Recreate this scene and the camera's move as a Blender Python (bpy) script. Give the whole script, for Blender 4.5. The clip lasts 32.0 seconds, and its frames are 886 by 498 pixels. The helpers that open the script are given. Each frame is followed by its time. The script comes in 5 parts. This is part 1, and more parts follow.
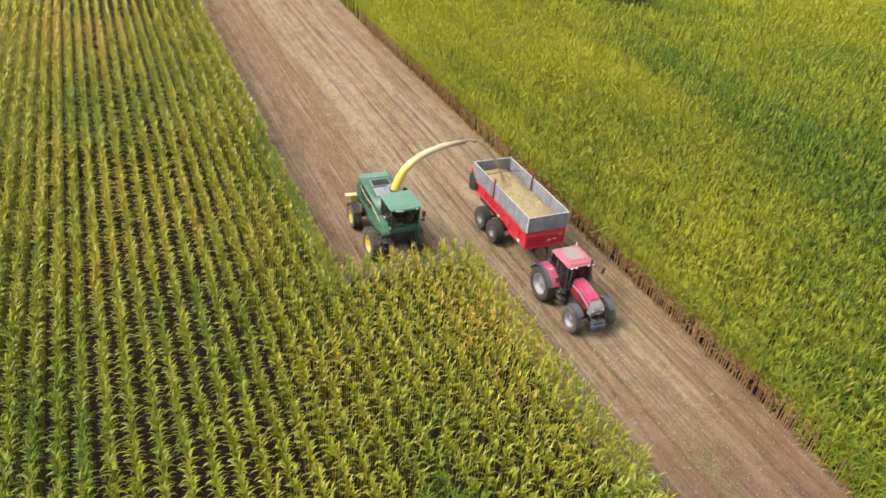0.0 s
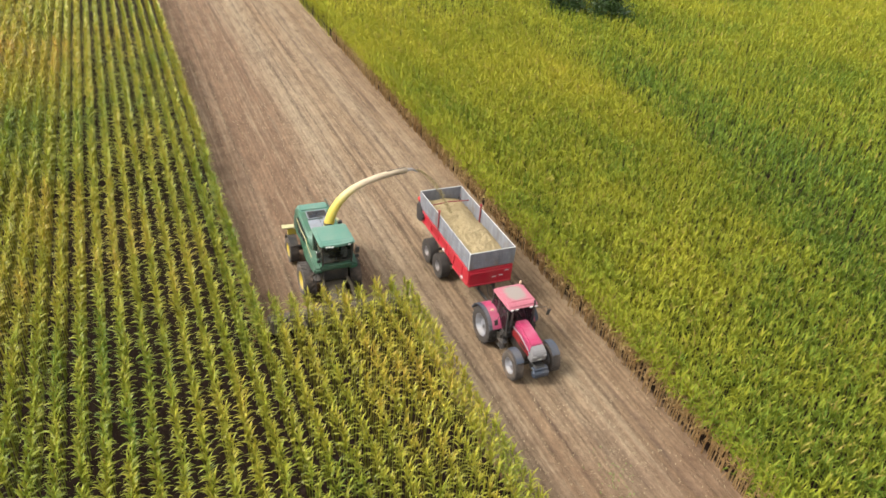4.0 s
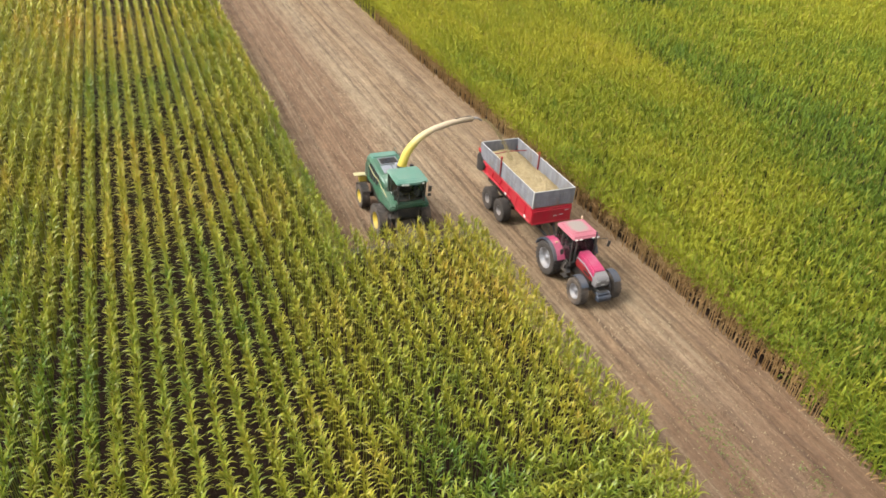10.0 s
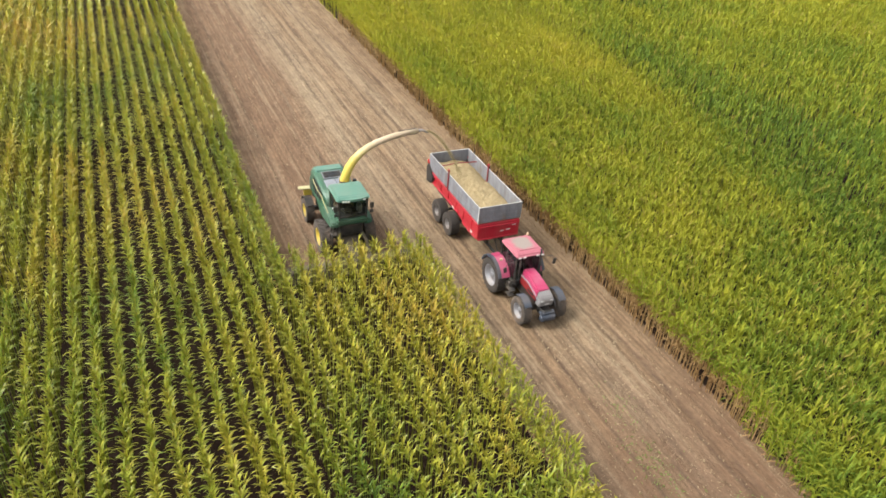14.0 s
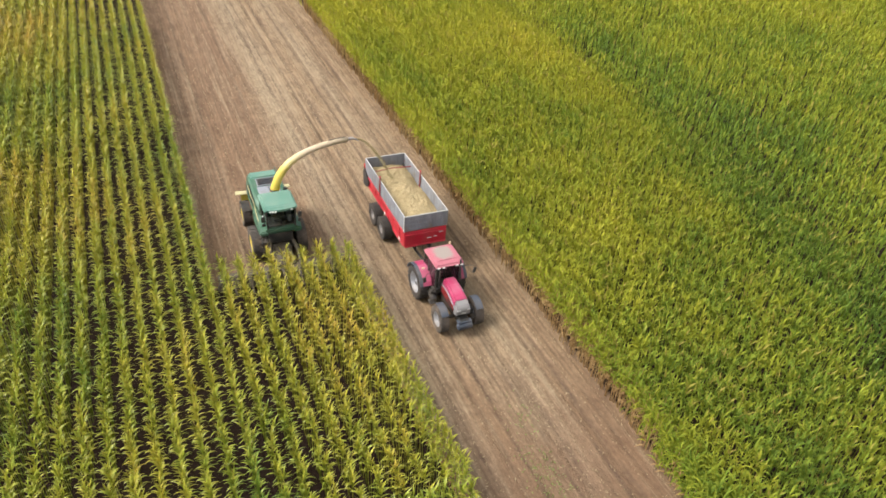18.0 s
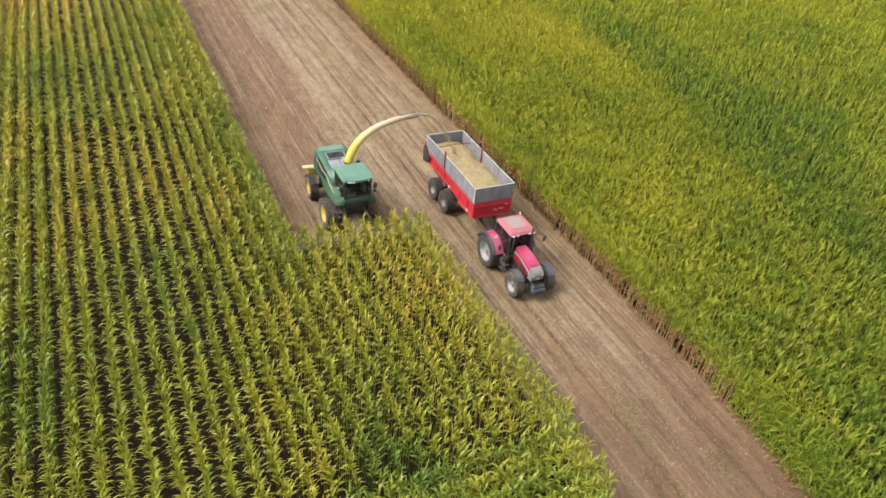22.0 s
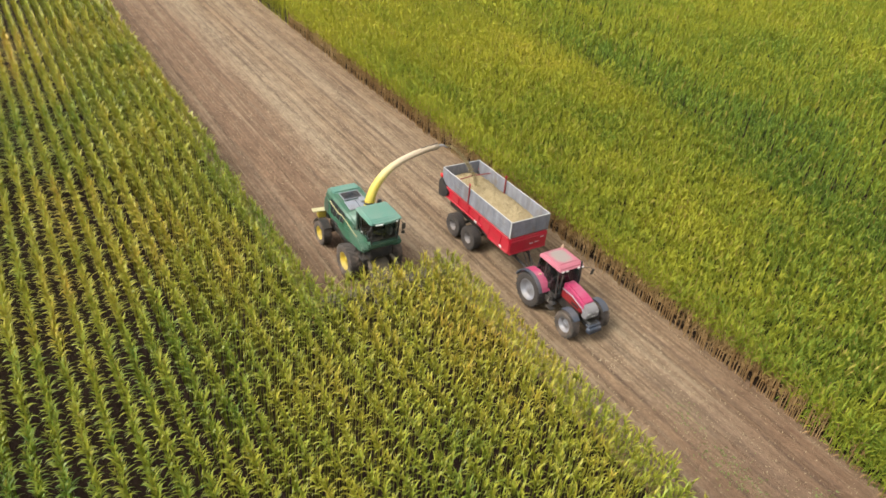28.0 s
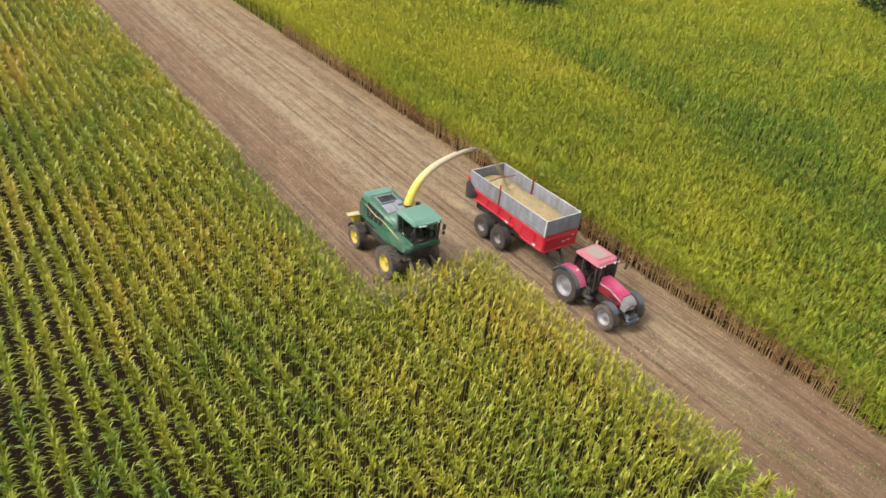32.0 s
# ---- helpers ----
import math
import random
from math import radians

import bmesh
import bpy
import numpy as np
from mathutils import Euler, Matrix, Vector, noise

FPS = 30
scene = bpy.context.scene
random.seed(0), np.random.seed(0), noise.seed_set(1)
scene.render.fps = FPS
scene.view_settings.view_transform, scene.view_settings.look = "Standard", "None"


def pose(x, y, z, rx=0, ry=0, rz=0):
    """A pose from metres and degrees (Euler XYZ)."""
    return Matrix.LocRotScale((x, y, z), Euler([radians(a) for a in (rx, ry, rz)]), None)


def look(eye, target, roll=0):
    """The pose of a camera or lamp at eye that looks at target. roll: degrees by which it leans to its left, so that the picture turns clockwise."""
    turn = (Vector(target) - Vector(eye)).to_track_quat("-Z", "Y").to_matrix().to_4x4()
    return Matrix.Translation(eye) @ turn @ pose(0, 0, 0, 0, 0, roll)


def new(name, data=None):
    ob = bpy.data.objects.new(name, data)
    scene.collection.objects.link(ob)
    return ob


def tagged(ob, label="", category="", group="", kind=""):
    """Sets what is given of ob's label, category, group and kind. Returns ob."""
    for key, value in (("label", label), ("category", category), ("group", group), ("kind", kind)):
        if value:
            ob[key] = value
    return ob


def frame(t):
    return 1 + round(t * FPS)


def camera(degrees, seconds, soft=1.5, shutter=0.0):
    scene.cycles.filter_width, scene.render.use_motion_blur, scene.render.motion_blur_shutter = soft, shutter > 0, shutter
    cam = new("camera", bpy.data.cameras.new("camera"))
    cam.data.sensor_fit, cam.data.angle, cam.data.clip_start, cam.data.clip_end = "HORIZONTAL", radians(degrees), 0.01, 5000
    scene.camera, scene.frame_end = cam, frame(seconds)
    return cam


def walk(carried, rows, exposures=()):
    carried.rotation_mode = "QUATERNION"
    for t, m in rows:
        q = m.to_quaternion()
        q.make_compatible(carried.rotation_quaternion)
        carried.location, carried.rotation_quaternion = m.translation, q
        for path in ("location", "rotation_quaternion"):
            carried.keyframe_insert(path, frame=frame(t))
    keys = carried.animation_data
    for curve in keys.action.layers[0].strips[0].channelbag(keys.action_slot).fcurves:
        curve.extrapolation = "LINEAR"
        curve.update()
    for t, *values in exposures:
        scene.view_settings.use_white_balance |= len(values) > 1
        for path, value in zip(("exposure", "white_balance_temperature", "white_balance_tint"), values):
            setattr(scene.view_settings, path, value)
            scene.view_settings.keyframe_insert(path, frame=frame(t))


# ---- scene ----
cam = camera(62.69, 32.0, soft=1.65)
# seconds, x, y, z, yaw, pitch (up), roll: the drone hovers in front of the machines and drifts round them
PATH = [
    (0.0, -11.400, -28.478, 21.942, -26.63, -33.28, -5.62),
    (0.5, -10.675, -28.206, 21.905, -26.37, -33.04, -5.80),
    (1.0, -9.929, -27.967, 21.874, -26.48, -32.85, -5.95),
    (1.5, -9.213, -27.770, 21.858, -26.66, -32.64, -6.01),
    (2.0, -8.554, -27.636, 21.849, -26.76, -32.52, -6.03),
    (2.5, -7.984, -27.557, 21.847, -26.62, -32.40, -5.92),
    (3.0, -7.483, -27.510, 21.847, -26.29, -32.31, -5.69),
    (3.5, -7.028, -27.472, 21.847, -25.78, -32.31, -5.38),
    (5.5, -6.987, -26.870, 22.303, -25.66, -33.15, -4.47),
    (6.0, -7.287, -27.119, 21.995, -25.59, -32.49, -4.19),
    (6.5, -7.616, -27.396, 21.683, -25.46, -32.00, -3.98),
    (7.0, -8.006, -27.724, 21.368, -25.27, -31.86, -3.83),
    (7.5, -8.457, -28.098, 21.082, -25.10, -31.81, -3.75),
    (8.0, -8.965, -28.524, 20.832, -25.01, -31.87, -3.78),
    (8.5, -9.520, -28.967, 20.629, -24.92, -31.95, -3.86),
    (9.0, -10.088, -29.409, 20.483, -24.81, -31.98, -4.02),
    (9.5, -10.626, -29.816, 20.385, -24.65, -32.04, -4.21),
    (10.0, -11.084, -30.138, 20.335, -24.43, -32.08, -4.37),
    (10.5, -11.414, -30.339, 20.330, -24.16, -32.06, -4.48),
    (11.0, -11.570, -30.419, 20.360, -23.95, -32.14, -4.49),
    (11.5, -11.515, -30.387, 20.428, -23.91, -32.23, -4.39),
    (12.0, -11.229, -30.262, 20.526, -24.12, -32.37, -4.19),
    (12.5, -10.735, -30.071, 20.651, -24.37, -32.47, -4.02),
    (13.0, -10.072, -29.861, 20.789, -24.66, -32.60, -3.92),
    (13.5, -9.294, -29.696, 20.932, -25.04, -32.69, -4.10),
    (14.0, -8.418, -29.569, 21.088, -25.49, -32.77, -4.47),
    (14.5, -7.483, -29.461, 21.261, -25.93, -32.78, -4.90),
    (15.0, -6.540, -29.370, 21.434, -26.20, -32.92, -5.28),
    (15.5, -5.617, -29.282, 21.607, -26.26, -33.14, -5.60),
    (17.5, -3.982, -30.393, 23.637, -24.67, -35.74, -3.92),
    (18.0, -4.705, -30.787, 23.670, -25.18, -35.48, -4.30),
    (18.5, -5.485, -31.169, 23.688, -25.27, -35.41, -4.67),
    (19.0, -6.261, -31.509, 23.692, -25.59, -35.26, -4.95),
    (19.5, -7.057, -31.774, 23.660, -25.97, -35.26, -5.15),
    (20.0, -7.874, -31.931, 23.586, -26.36, -35.45, -5.27),
    (20.5, -8.679, -31.936, 23.483, -26.81, -35.64, -5.38),
    (21.0, -9.410, -31.760, 23.351, -27.40, -35.90, -5.58),
    (21.5, -10.011, -31.367, 23.230, -27.86, -35.80, -6.01),
    (22.0, -10.519, -30.755, 23.114, -28.34, -35.41, -6.36),
    (22.5, -10.720, -30.103, 22.994, -31.53, -34.98, -6.58),
    (23.0, -10.707, -29.440, 22.888, -36.31, -34.72, -6.69),
    (23.5, -10.988, -28.583, 22.840, -36.71, -34.65, -7.09),
    (24.0, -11.188, -27.709, 22.833, -36.86, -34.58, -7.33),
    (24.5, -11.307, -26.847, 22.844, -36.82, -34.77, -7.30),
    (25.0, -11.387, -26.000, 22.871, -36.77, -35.12, -7.05),
    (25.5, -11.499, -25.133, 22.908, -36.28, -35.54, -6.64),
    (27.5, -13.106, -25.504, 21.478, -33.89, -33.10, -5.75),
    (28.0, -13.496, -25.477, 21.403, -34.47, -32.87, -5.78),
    (28.5, -13.941, -25.413, 21.328, -34.25, -32.73, -5.98),
    (29.0, -14.414, -25.342, 21.254, -34.28, -32.52, -6.14),
    (29.5, -14.954, -25.233, 21.178, -34.67, -32.27, -6.06),
    (30.0, -15.472, -25.067, 21.132, -35.00, -32.14, -6.06),
    (30.5, -16.003, -24.882, 21.110, -35.36, -31.99, -6.17),
    (31.0, -16.503, -24.712, 21.108, -36.29, -31.82, -6.33),
    (31.5, -16.939, -24.481, 21.128, -37.34, -31.79, -6.31),
    (32.0, -17.399, -24.221, 21.157, -38.16, -31.75, -6.27),
]
walk(cam, [(t, pose(x, y, z, 90 + pitch, 0, yaw) @ pose(0, 0, 0, 0, 0, -roll)) for t, x, y, z, yaw, pitch, roll in PATH],
     exposures=[(0.0, 1.67), (15.0, 1.68), (20.0, 1.65), (25.0, 1.58), (28.0, 1.55), (32.0, 1.53)])

# ---- sky and sun: a bright, thinly overcast day ----
world = bpy.data.worlds.new("sky")
scene.world = world
world.use_nodes = True
wn = world.node_tree.nodes
wl = world.node_tree.links
sky = wn.new("ShaderNodeTexSky")
sky.sky_type = "NISHITA"
sky.sun_disc = False
sky.sun_elevation = radians(52)
sky.sun_rotation = radians(280)
sky.dust_density = 4.0
sky.air_density = 1.2
soft_sky = wn.new("ShaderNodeHueSaturation")
soft_sky.inputs["Saturation"].default_value = 0.08
wl.new(sky.outputs["Color"], soft_sky.inputs["Color"])
wl.new(soft_sky.outputs["Color"], wn["Background"].inputs["Color"])
wn["Background"].inputs["Strength"].default_value = 0.108
sun = new("sun", bpy.data.lights.new("sun", "SUN"))
sun.data.energy = 1.45
sun.data.angle = radians(24)
sun.data.color = (1.0, 0.935, 0.83)
sun.matrix_world = look((-50, 9, 60), (0, 0, 0))


# ---- the plan: edges of the crops, in metres ----
LEFT_EDGE, FRONT_Y, BLOCK_EDGE, BLOCK_END, HEAD_Y, ROW = -3.2, -0.45, 3.75, -22.5, -16.2, 0.79

# ---- materials ----
def nodes_of(name):
    m = bpy.data.materials.new(name)
    m.use_nodes = True
    n, l = m.node_tree.nodes, m.node_tree.links
    return m, n, l, n["Principled BSDF"]


def ramp(n, stops):
    r = n.new("ShaderNodeValToRGB")
    e = r.color_ramp.elements
    while len(e) < len(stops):
        e.new(0.5)
    for el, (p, c) in zip(e, stops):
        el.position, el.color = p, (*c, 1)
    return r


def mix(n, l, fac, a, b, mode="MIX"):
    x = n.new("ShaderNodeMix")
    x.data_type, x.blend_type = "RGBA", mode
    for sock, v in ((x.inputs["Factor"], fac), (x.inputs["A"], a), (x.inputs["B"], b)):
        if hasattr(v, "is_linked"):
            l.new(v, sock)
        elif isinstance(v, (int, float)):
            sock.default_value = v
        else:
            sock.default_value = (*v, 1)
    return x.outputs["Result"]


def calc(n, l, op, a, b=0.0, clamp=False):
    x = n.new("ShaderNodeMath")
    x.operation, x.use_clamp = op, clamp
    for sock, v in ((x.inputs[0], a), (x.inputs[1], b)):
        if hasattr(v, "is_linked"):
            l.new(v, sock)
        else:
            sock.default_value = v
    return x.outputs[0]


def noise_at(n, l, where, scale, detail=4.0, stretch=(1, 1, 1), rough=0.55):
    mp = n.new("ShaderNodeMapping")
    mp.inputs["Scale"].default_value = stretch
    l.new(where, mp.inputs["Vector"])
    t = n.new("ShaderNodeTexNoise")
    t.inputs["Scale"].default_value = scale
    t.inputs["Detail"].default_value = detail
    t.inputs["Roughness"].default_value = rough
    l.new(mp.outputs["Vector"], t.inputs["Vector"])
    return t.outputs["Fac"]


def bump(n, l, bsdf, height, strength, distance=0.01):
    b = n.new("ShaderNodeBump")
    b.inputs["Strength"].default_value = strength
    b.inputs["Distance"].default_value = distance
    l.new(height, b.inputs["Height"])
    l.new(b.outputs["Normal"], bsdf.inputs["Normal"])


def coated(name, col, rough=0.4, metal=0.0, dust=0.3, dust_col=(0.20, 0.155, 0.11), wear=0.12):
    """Painted or bare machine surface with a film of field dust and small stains."""
    m, n, l, s = nodes_of(name)
    at = n.new("ShaderNodeTexCoord").outputs["Object"]
    big = noise_at(n, l, at, 1.6, 5)
    fine = noise_at(n, l, at, 17, 6)
    r = ramp(n, [(0.42, (0, 0, 0)), (0.72, (1, 1, 1))])
    l.new(big, r.inputs["Fac"])
    f = calc(n, l, "MULTIPLY", r.outputs["Color"], dust, True)
    shade = mix(n, l, fine, [c * (1 - wear) for c in col], [min(1, c * (1 + wear)) for c in col])
    c = mix(n, l, f, shade, dust_col)
    l.new(c, s.inputs["Base Color"])
    rr = calc(n, l, "ADD", calc(n, l, "MULTIPLY", r.outputs["Color"], 0.3), rough, True)
    l.new(rr, s.inputs["Roughness"])
    s.inputs["Metallic"].default_value = metal
    bump(n, l, s, fine, 0.08, 0.004)
    return m


GREEN = coated("green_paint", (0.020, 0.078, 0.042), 0.42, dust=0.5, dust_col=(0.098, 0.128, 0.098), wear=0.2)
GREEN_ROOF = coated("faded_green_roof", (0.062, 0.150, 0.112), 0.5, dust=0.55, dust_col=(0.155, 0.205, 0.165))
GREEN_DARK = coated("dark_green_metal", (0.0136, 0.0374, 0.0245), 0.5, dust=0.35)
YELLOW = coated("yellow_paint", (0.476, 0.34, 0.0238), 0.42, dust=0.22)
RIM_YELLOW = coated("dirty_yellow_rim", (0.43, 0.32, 0.035), 0.5, dust=0.55, dust_col=(0.19, 0.15, 0.085))
CREAM = coated("cream_metal", (0.33, 0.30, 0.15), 0.5, dust=0.4)
BLACK = coated("black_plastic", (0.0122, 0.0122, 0.0136), 0.5, dust=0.3)
# near-black plate colour that stands in for the shade inside the louvres
VOID = coated("dark_opening", (0.004, 0.0045, 0.004), 0.9, dust=0.0, wear=0.0)
TYRE = coated("tyre_rubber", (0.030, 0.025, 0.022), 0.85, dust=0.6, dust_col=(0.075, 0.056, 0.042))
TYRE_DUSTY = coated("muddy_tyre_rubber", (0.045, 0.037, 0.031), 0.9, dust=0.9, dust_col=(0.145, 0.108, 0.08))
GREY_RIM = coated("silver_rim", (0.225, 0.228, 0.248), 0.4, metal=0.3, dust=0.35)
DARK_METAL = coated("dark_greasy_metal", (0.034, 0.0326, 0.0306), 0.5, metal=0.5, dust=0.4)
RED = coated("red_paint", (0.315, 0.007, 0.019), 0.36, dust=0.14)
PINK = coated("magenta_red_paint", (0.29, 0.028, 0.080), 0.36, dust=0.6, dust_col=(0.31, 0.12, 0.16))
RIM_DARK = coated("dusty_dark_rim", (0.155, 0.147, 0.148), 0.5, dust=0.4)
DARK_RED = coated("dark_red_steel", (0.17, 0.0109, 0.0136), 0.45, dust=0.2)
GALV = coated("grey_blue_steel_boards", (0.175, 0.187, 0.212), 0.55, metal=0.1, dust=0.6, dust_col=(0.15, 0.13, 0.112), wear=0.35)
GALV_EDGE = coated("pale_galvanised_edge", (0.37, 0.37, 0.36), 0.5, metal=0.1, dust=0.3, dust_col=(0.33, 0.295, 0.25))
BLUEGREY = coated("blue_grey_mudguard", (0.031, 0.039, 0.056), 0.5, dust=0.25)
TEAL = coated("teal_paint", (0.00816, 0.15, 0.211), 0.36, dust=0.12)
WHITE = coated("white_plastic", (0.51, 0.51, 0.49), 0.4, dust=0.15)
LAMP_RED = coated("red_lamp_lens", (0.374, 0.0136, 0.0136), 0.2, dust=0.05)
ORANGE = coated("amber_beacon_lens", (0.5, 0.36, 0.24), 0.2, dust=0.05)


def make_boards():
    """Galvanised boards with rain streaks and smears of crop juice."""
    m, n, l, s = nodes_of("streaked_galvanised_boards")
    at = n.new("ShaderNodeTexCoord").outputs["Object"]
    run = noise_at(n, l, at, 3.2, 5, (1, 1, 0.3), 0.62)
    smear = noise_at(n, l, at, 1.7, 5, (1, 1, 0.7), 0.65)
    fine = noise_at(n, l, at, 24, 5)
    r = ramp(n, [(0.32, (0.112, 0.112, 0.124)), (0.50, (0.162, 0.166, 0.184)), (0.70, (0.222, 0.228, 0.245))])
    l.new(calc(n, l, "ADD", calc(n, l, "MULTIPLY", run, 0.85), calc(n, l, "MULTIPLY", fine, 0.15)), r.inputs["Fac"])
    q = ramp(n, [(0.52, (0, 0, 0)), (0.70, (1, 1, 1))])
    l.new(smear, q.inputs["Fac"])
    l.new(mix(n, l, calc(n, l, "MULTIPLY", q.outputs["Color"], 0.75), r.outputs["Color"], (0.145, 0.115, 0.08)), s.inputs["Base Color"])
    s.inputs["Roughness"].default_value = 0.55
    s.inputs["Metallic"].default_value = 0.15
    bump(n, l, s, run, 0.2, 0.01)
    return m


BOARDS = make_boards()


def make_tractor_roof():
    """Chalky pinkish red with a blurred coat of pale dust and chaff lying over the hatch."""
    m, n, l, s = nodes_of("chalky_red_roof")
    at = n.new("ShaderNodeTexCoord").outputs["Object"]
    sep = n.new("ShaderNodeSeparateXYZ")
    l.new(at, sep.inputs[0])
    dx = calc(n, l, "DIVIDE", sep.outputs[0], 0.52)
    dy = calc(n, l, "DIVIDE", calc(n, l, "ADD", sep.outputs[1], 0.55), 0.62)
    d = calc(n, l, "ADD", calc(n, l, "POWER", calc(n, l, "ABSOLUTE", dx), 3.0), calc(n, l, "POWER", calc(n, l, "ABSOLUTE", dy), 3.0))
    cloud = noise_at(n, l, at, 4.5, 5, rough=0.65)
    d = calc(n, l, "ADD", d, calc(n, l, "MULTIPLY", calc(n, l, "SUBTRACT", cloud, 0.5), 1.3))
    q = ramp(n, [(0.25, (1, 1, 1)), (1.0, (0, 0, 0))])
    l.new(d, q.inputs["Fac"])
    chalk = mix(n, l, noise_at(n, l, at, 9, 5), (0.27, 0.056, 0.085), (0.31, 0.115, 0.135))
    l.new(mix(n, l, calc(n, l, "MULTIPLY", q.outputs["Color"], 0.85), chalk, (0.178, 0.176, 0.148)), s.inputs["Base Color"])
    s.inputs["Roughness"].default_value = 0.55
    return m


ROOF_PINK = make_tractor_roof()


def make_spout():
    """Yellow paint, bleached and scoured towards the outlet."""
    m, n, l, s = nodes_of("yellow_spout_paint")
    at = n.new("ShaderNodeTexCoord").outputs["Object"]
    sep = n.new("ShaderNodeSeparateXYZ")
    l.new(at, sep.inputs[0])
    wear = noise_at(n, l, at, 2.6, 5, rough=0.7)
    f = calc(n, l, "ADD", calc(n, l, "DIVIDE", calc(n, l, "SUBTRACT", sep.outputs[0], 0.35), 1.5), calc(n, l, "MULTIPLY", calc(n, l, "SUBTRACT", wear, 0.5), 1.4), True)
    r = ramp(n, [(0.0, (0.43, 0.335, 0.045)), (0.45, (0.45, 0.37, 0.14)), (1.0, (0.40, 0.32, 0.22))])
    l.new(f, r.inputs["Fac"])
    spots = noise_at(n, l, at, 11, 5, rough=0.7)
    q = ramp(n, [(0.56, (0, 0, 0)), (0.70, (1, 1, 1))])
    l.new(spots, q.inputs["Fac"])
    l.new(mix(n, l, calc(n, l, "MULTIPLY", q.outputs["Color"], 0.5), r.outputs["Color"], (0.2, 0.155, 0.085)), s.inputs["Base Color"])
    s.inputs["Roughness"].default_value = 0.5
    return m


SPOUT = make_spout()


def make_glass():
    m, n, l, s = nodes_of("tinted_cab_glass")
    at = n.new("ShaderNodeTexCoord").outputs["Object"]
    d = noise_at(n, l, at, 3, 5)
    l.new(mix(n, l, d, (0.24, 0.30, 0.29), (0.40, 0.47, 0.45)), s.inputs["Base Color"])
    s.inputs["Transmission Weight"].default_value = 1.0
    s.inputs["Roughness"].default_value = 0.05
    s.inputs["IOR"].default_value = 1.3
    return m


GLASS = make_glass()


def make_soil():
    m, n, l, s = nodes_of("field_soil")
    at = n.new("ShaderNodeNewGeometry").outputs["Position"]
    sep = n.new("ShaderNodeSeparateXYZ")
    l.new(at, sep.inputs[0])
    x, y = sep.outputs[0], sep.outputs[1]
    patch = noise_at(n, l, at, 0.16, 5, (1, 0.35, 1))
    lines = noise_at(n, l, at, 2.2, 7, (1, 0.03, 1), 0.72)
    streak = noise_at(n, l, at, 0.75, 5, (1, 0.035, 1), 0.65)
    clod = noise_at(n, l, at, 6, 8, (1, 0.7, 1), 0.75)
    crumb = noise_at(n, l, at, 2.1, 6, (1, 0.55, 1), 0.7)
    grit = noise_at(n, l, at, 26, 4, (1, 0.7, 1))
    blot = noise_at(n, l, at, 0.9, 5, (1, 0.5, 1), 0.65)

    def band(where, centre, half):
        d = calc(n, l, "ABSOLUTE", calc(n, l, "SUBTRACT", where, centre))
        return calc(n, l, "SUBTRACT", 1.0, calc(n, l, "DIVIDE", d, half), True)
    # reddish earth, greyer where it was driven on
    a = mix(n, l, patch, (0.132, 0.079, 0.049), (0.172, 0.115, 0.071))
    wob = calc(n, l, "ADD", x, calc(n, l, "MULTIPLY", calc(n, l, "SUBTRACT", patch, 0.5), 1.6))
    # dried out and dusted with chaff where the trailers run
    a = mix(n, l, calc(n, l, "MULTIPLY", calc(n, l, "DIVIDE", calc(n, l, "SUBTRACT", wob, 2.0), 3.5, True), 0.75), a, (0.198, 0.138, 0.083))
    fine = calc(n, l, "ADD", x, calc(n, l, "MULTIPLY", calc(n, l, "SUBTRACT", blot, 0.5), 0.35))
    chaff = calc(n, l, "ADD", calc(n, l, "MULTIPLY", band(wob, 4.6, 2.3), 0.34), calc(n, l, "MULTIPLY", band(wob, 8.9, 2.2), 0.24))
    f = calc(n, l, "ADD", calc(n, l, "MULTIPLY", streak, 0.85), calc(n, l, "ADD", chaff, calc(n, l, "MULTIPLY", crumb, 0.42)))
    rs = ramp(n, [(0.62, (0, 0, 0)), (1.0, (1, 1, 1))])
    l.new(f, rs.inputs["Fac"])
    a = mix(n, l, calc(n, l, "MULTIPLY", rs.outputs["Color"], 0.8), a, (0.245, 0.190, 0.128))
    mottle = noise_at(n, l, at, 1.1, 7, (1, 0.45, 1), 0.78)
    rm = ramp(n, [(0.36, (0.64, 0.61, 0.60)), (0.5, (1, 1, 1)), (0.64, (1.26, 1.24, 1.21))])
    l.new(mottle, rm.inputs["Fac"])
    a = mix(n, l, 0.75, a, rm.outputs["Color"], "MULTIPLY")
    # ridges between old rows, furrow shade painted in; damp red earth towards the headland
    wave = calc(n, l, "SINE", calc(n, l, "ADD", calc(n, l, "MULTIPLY", x, 2 * math.pi / ROW * 3), calc(n, l, "MULTIPLY", streak, 4.0)))
    rw = ramp(n, [(0.0, (0.74, 0.72, 0.71)), (0.5, (1, 1, 1)), (1.0, (1.08, 1.08, 1.08))])
    l.new(calc(n, l, "ADD", calc(n, l, "MULTIPLY", wave, 0.36), crumb), rw.inputs["Fac"])
    a = mix(n, l, 0.7, a, rw.outputs["Color"], "MULTIPLY")
    damp = calc(n, l, "DIVIDE", calc(n, l, "SUBTRACT", calc(n, l, "MULTIPLY", blot, 8.0), calc(n, l, "ADD", y, 12.0)), 9.0, True)
    a = mix(n, l, calc(n, l, "MULTIPLY", damp, 0.6), a, (0.112, 0.061, 0.037))
    # fine ridges, their lit and shaded sides painted as pale and dark lines
    rl = ramp(n, [(0.40, (1, 1, 1)), (0.50, (0, 0, 0))])
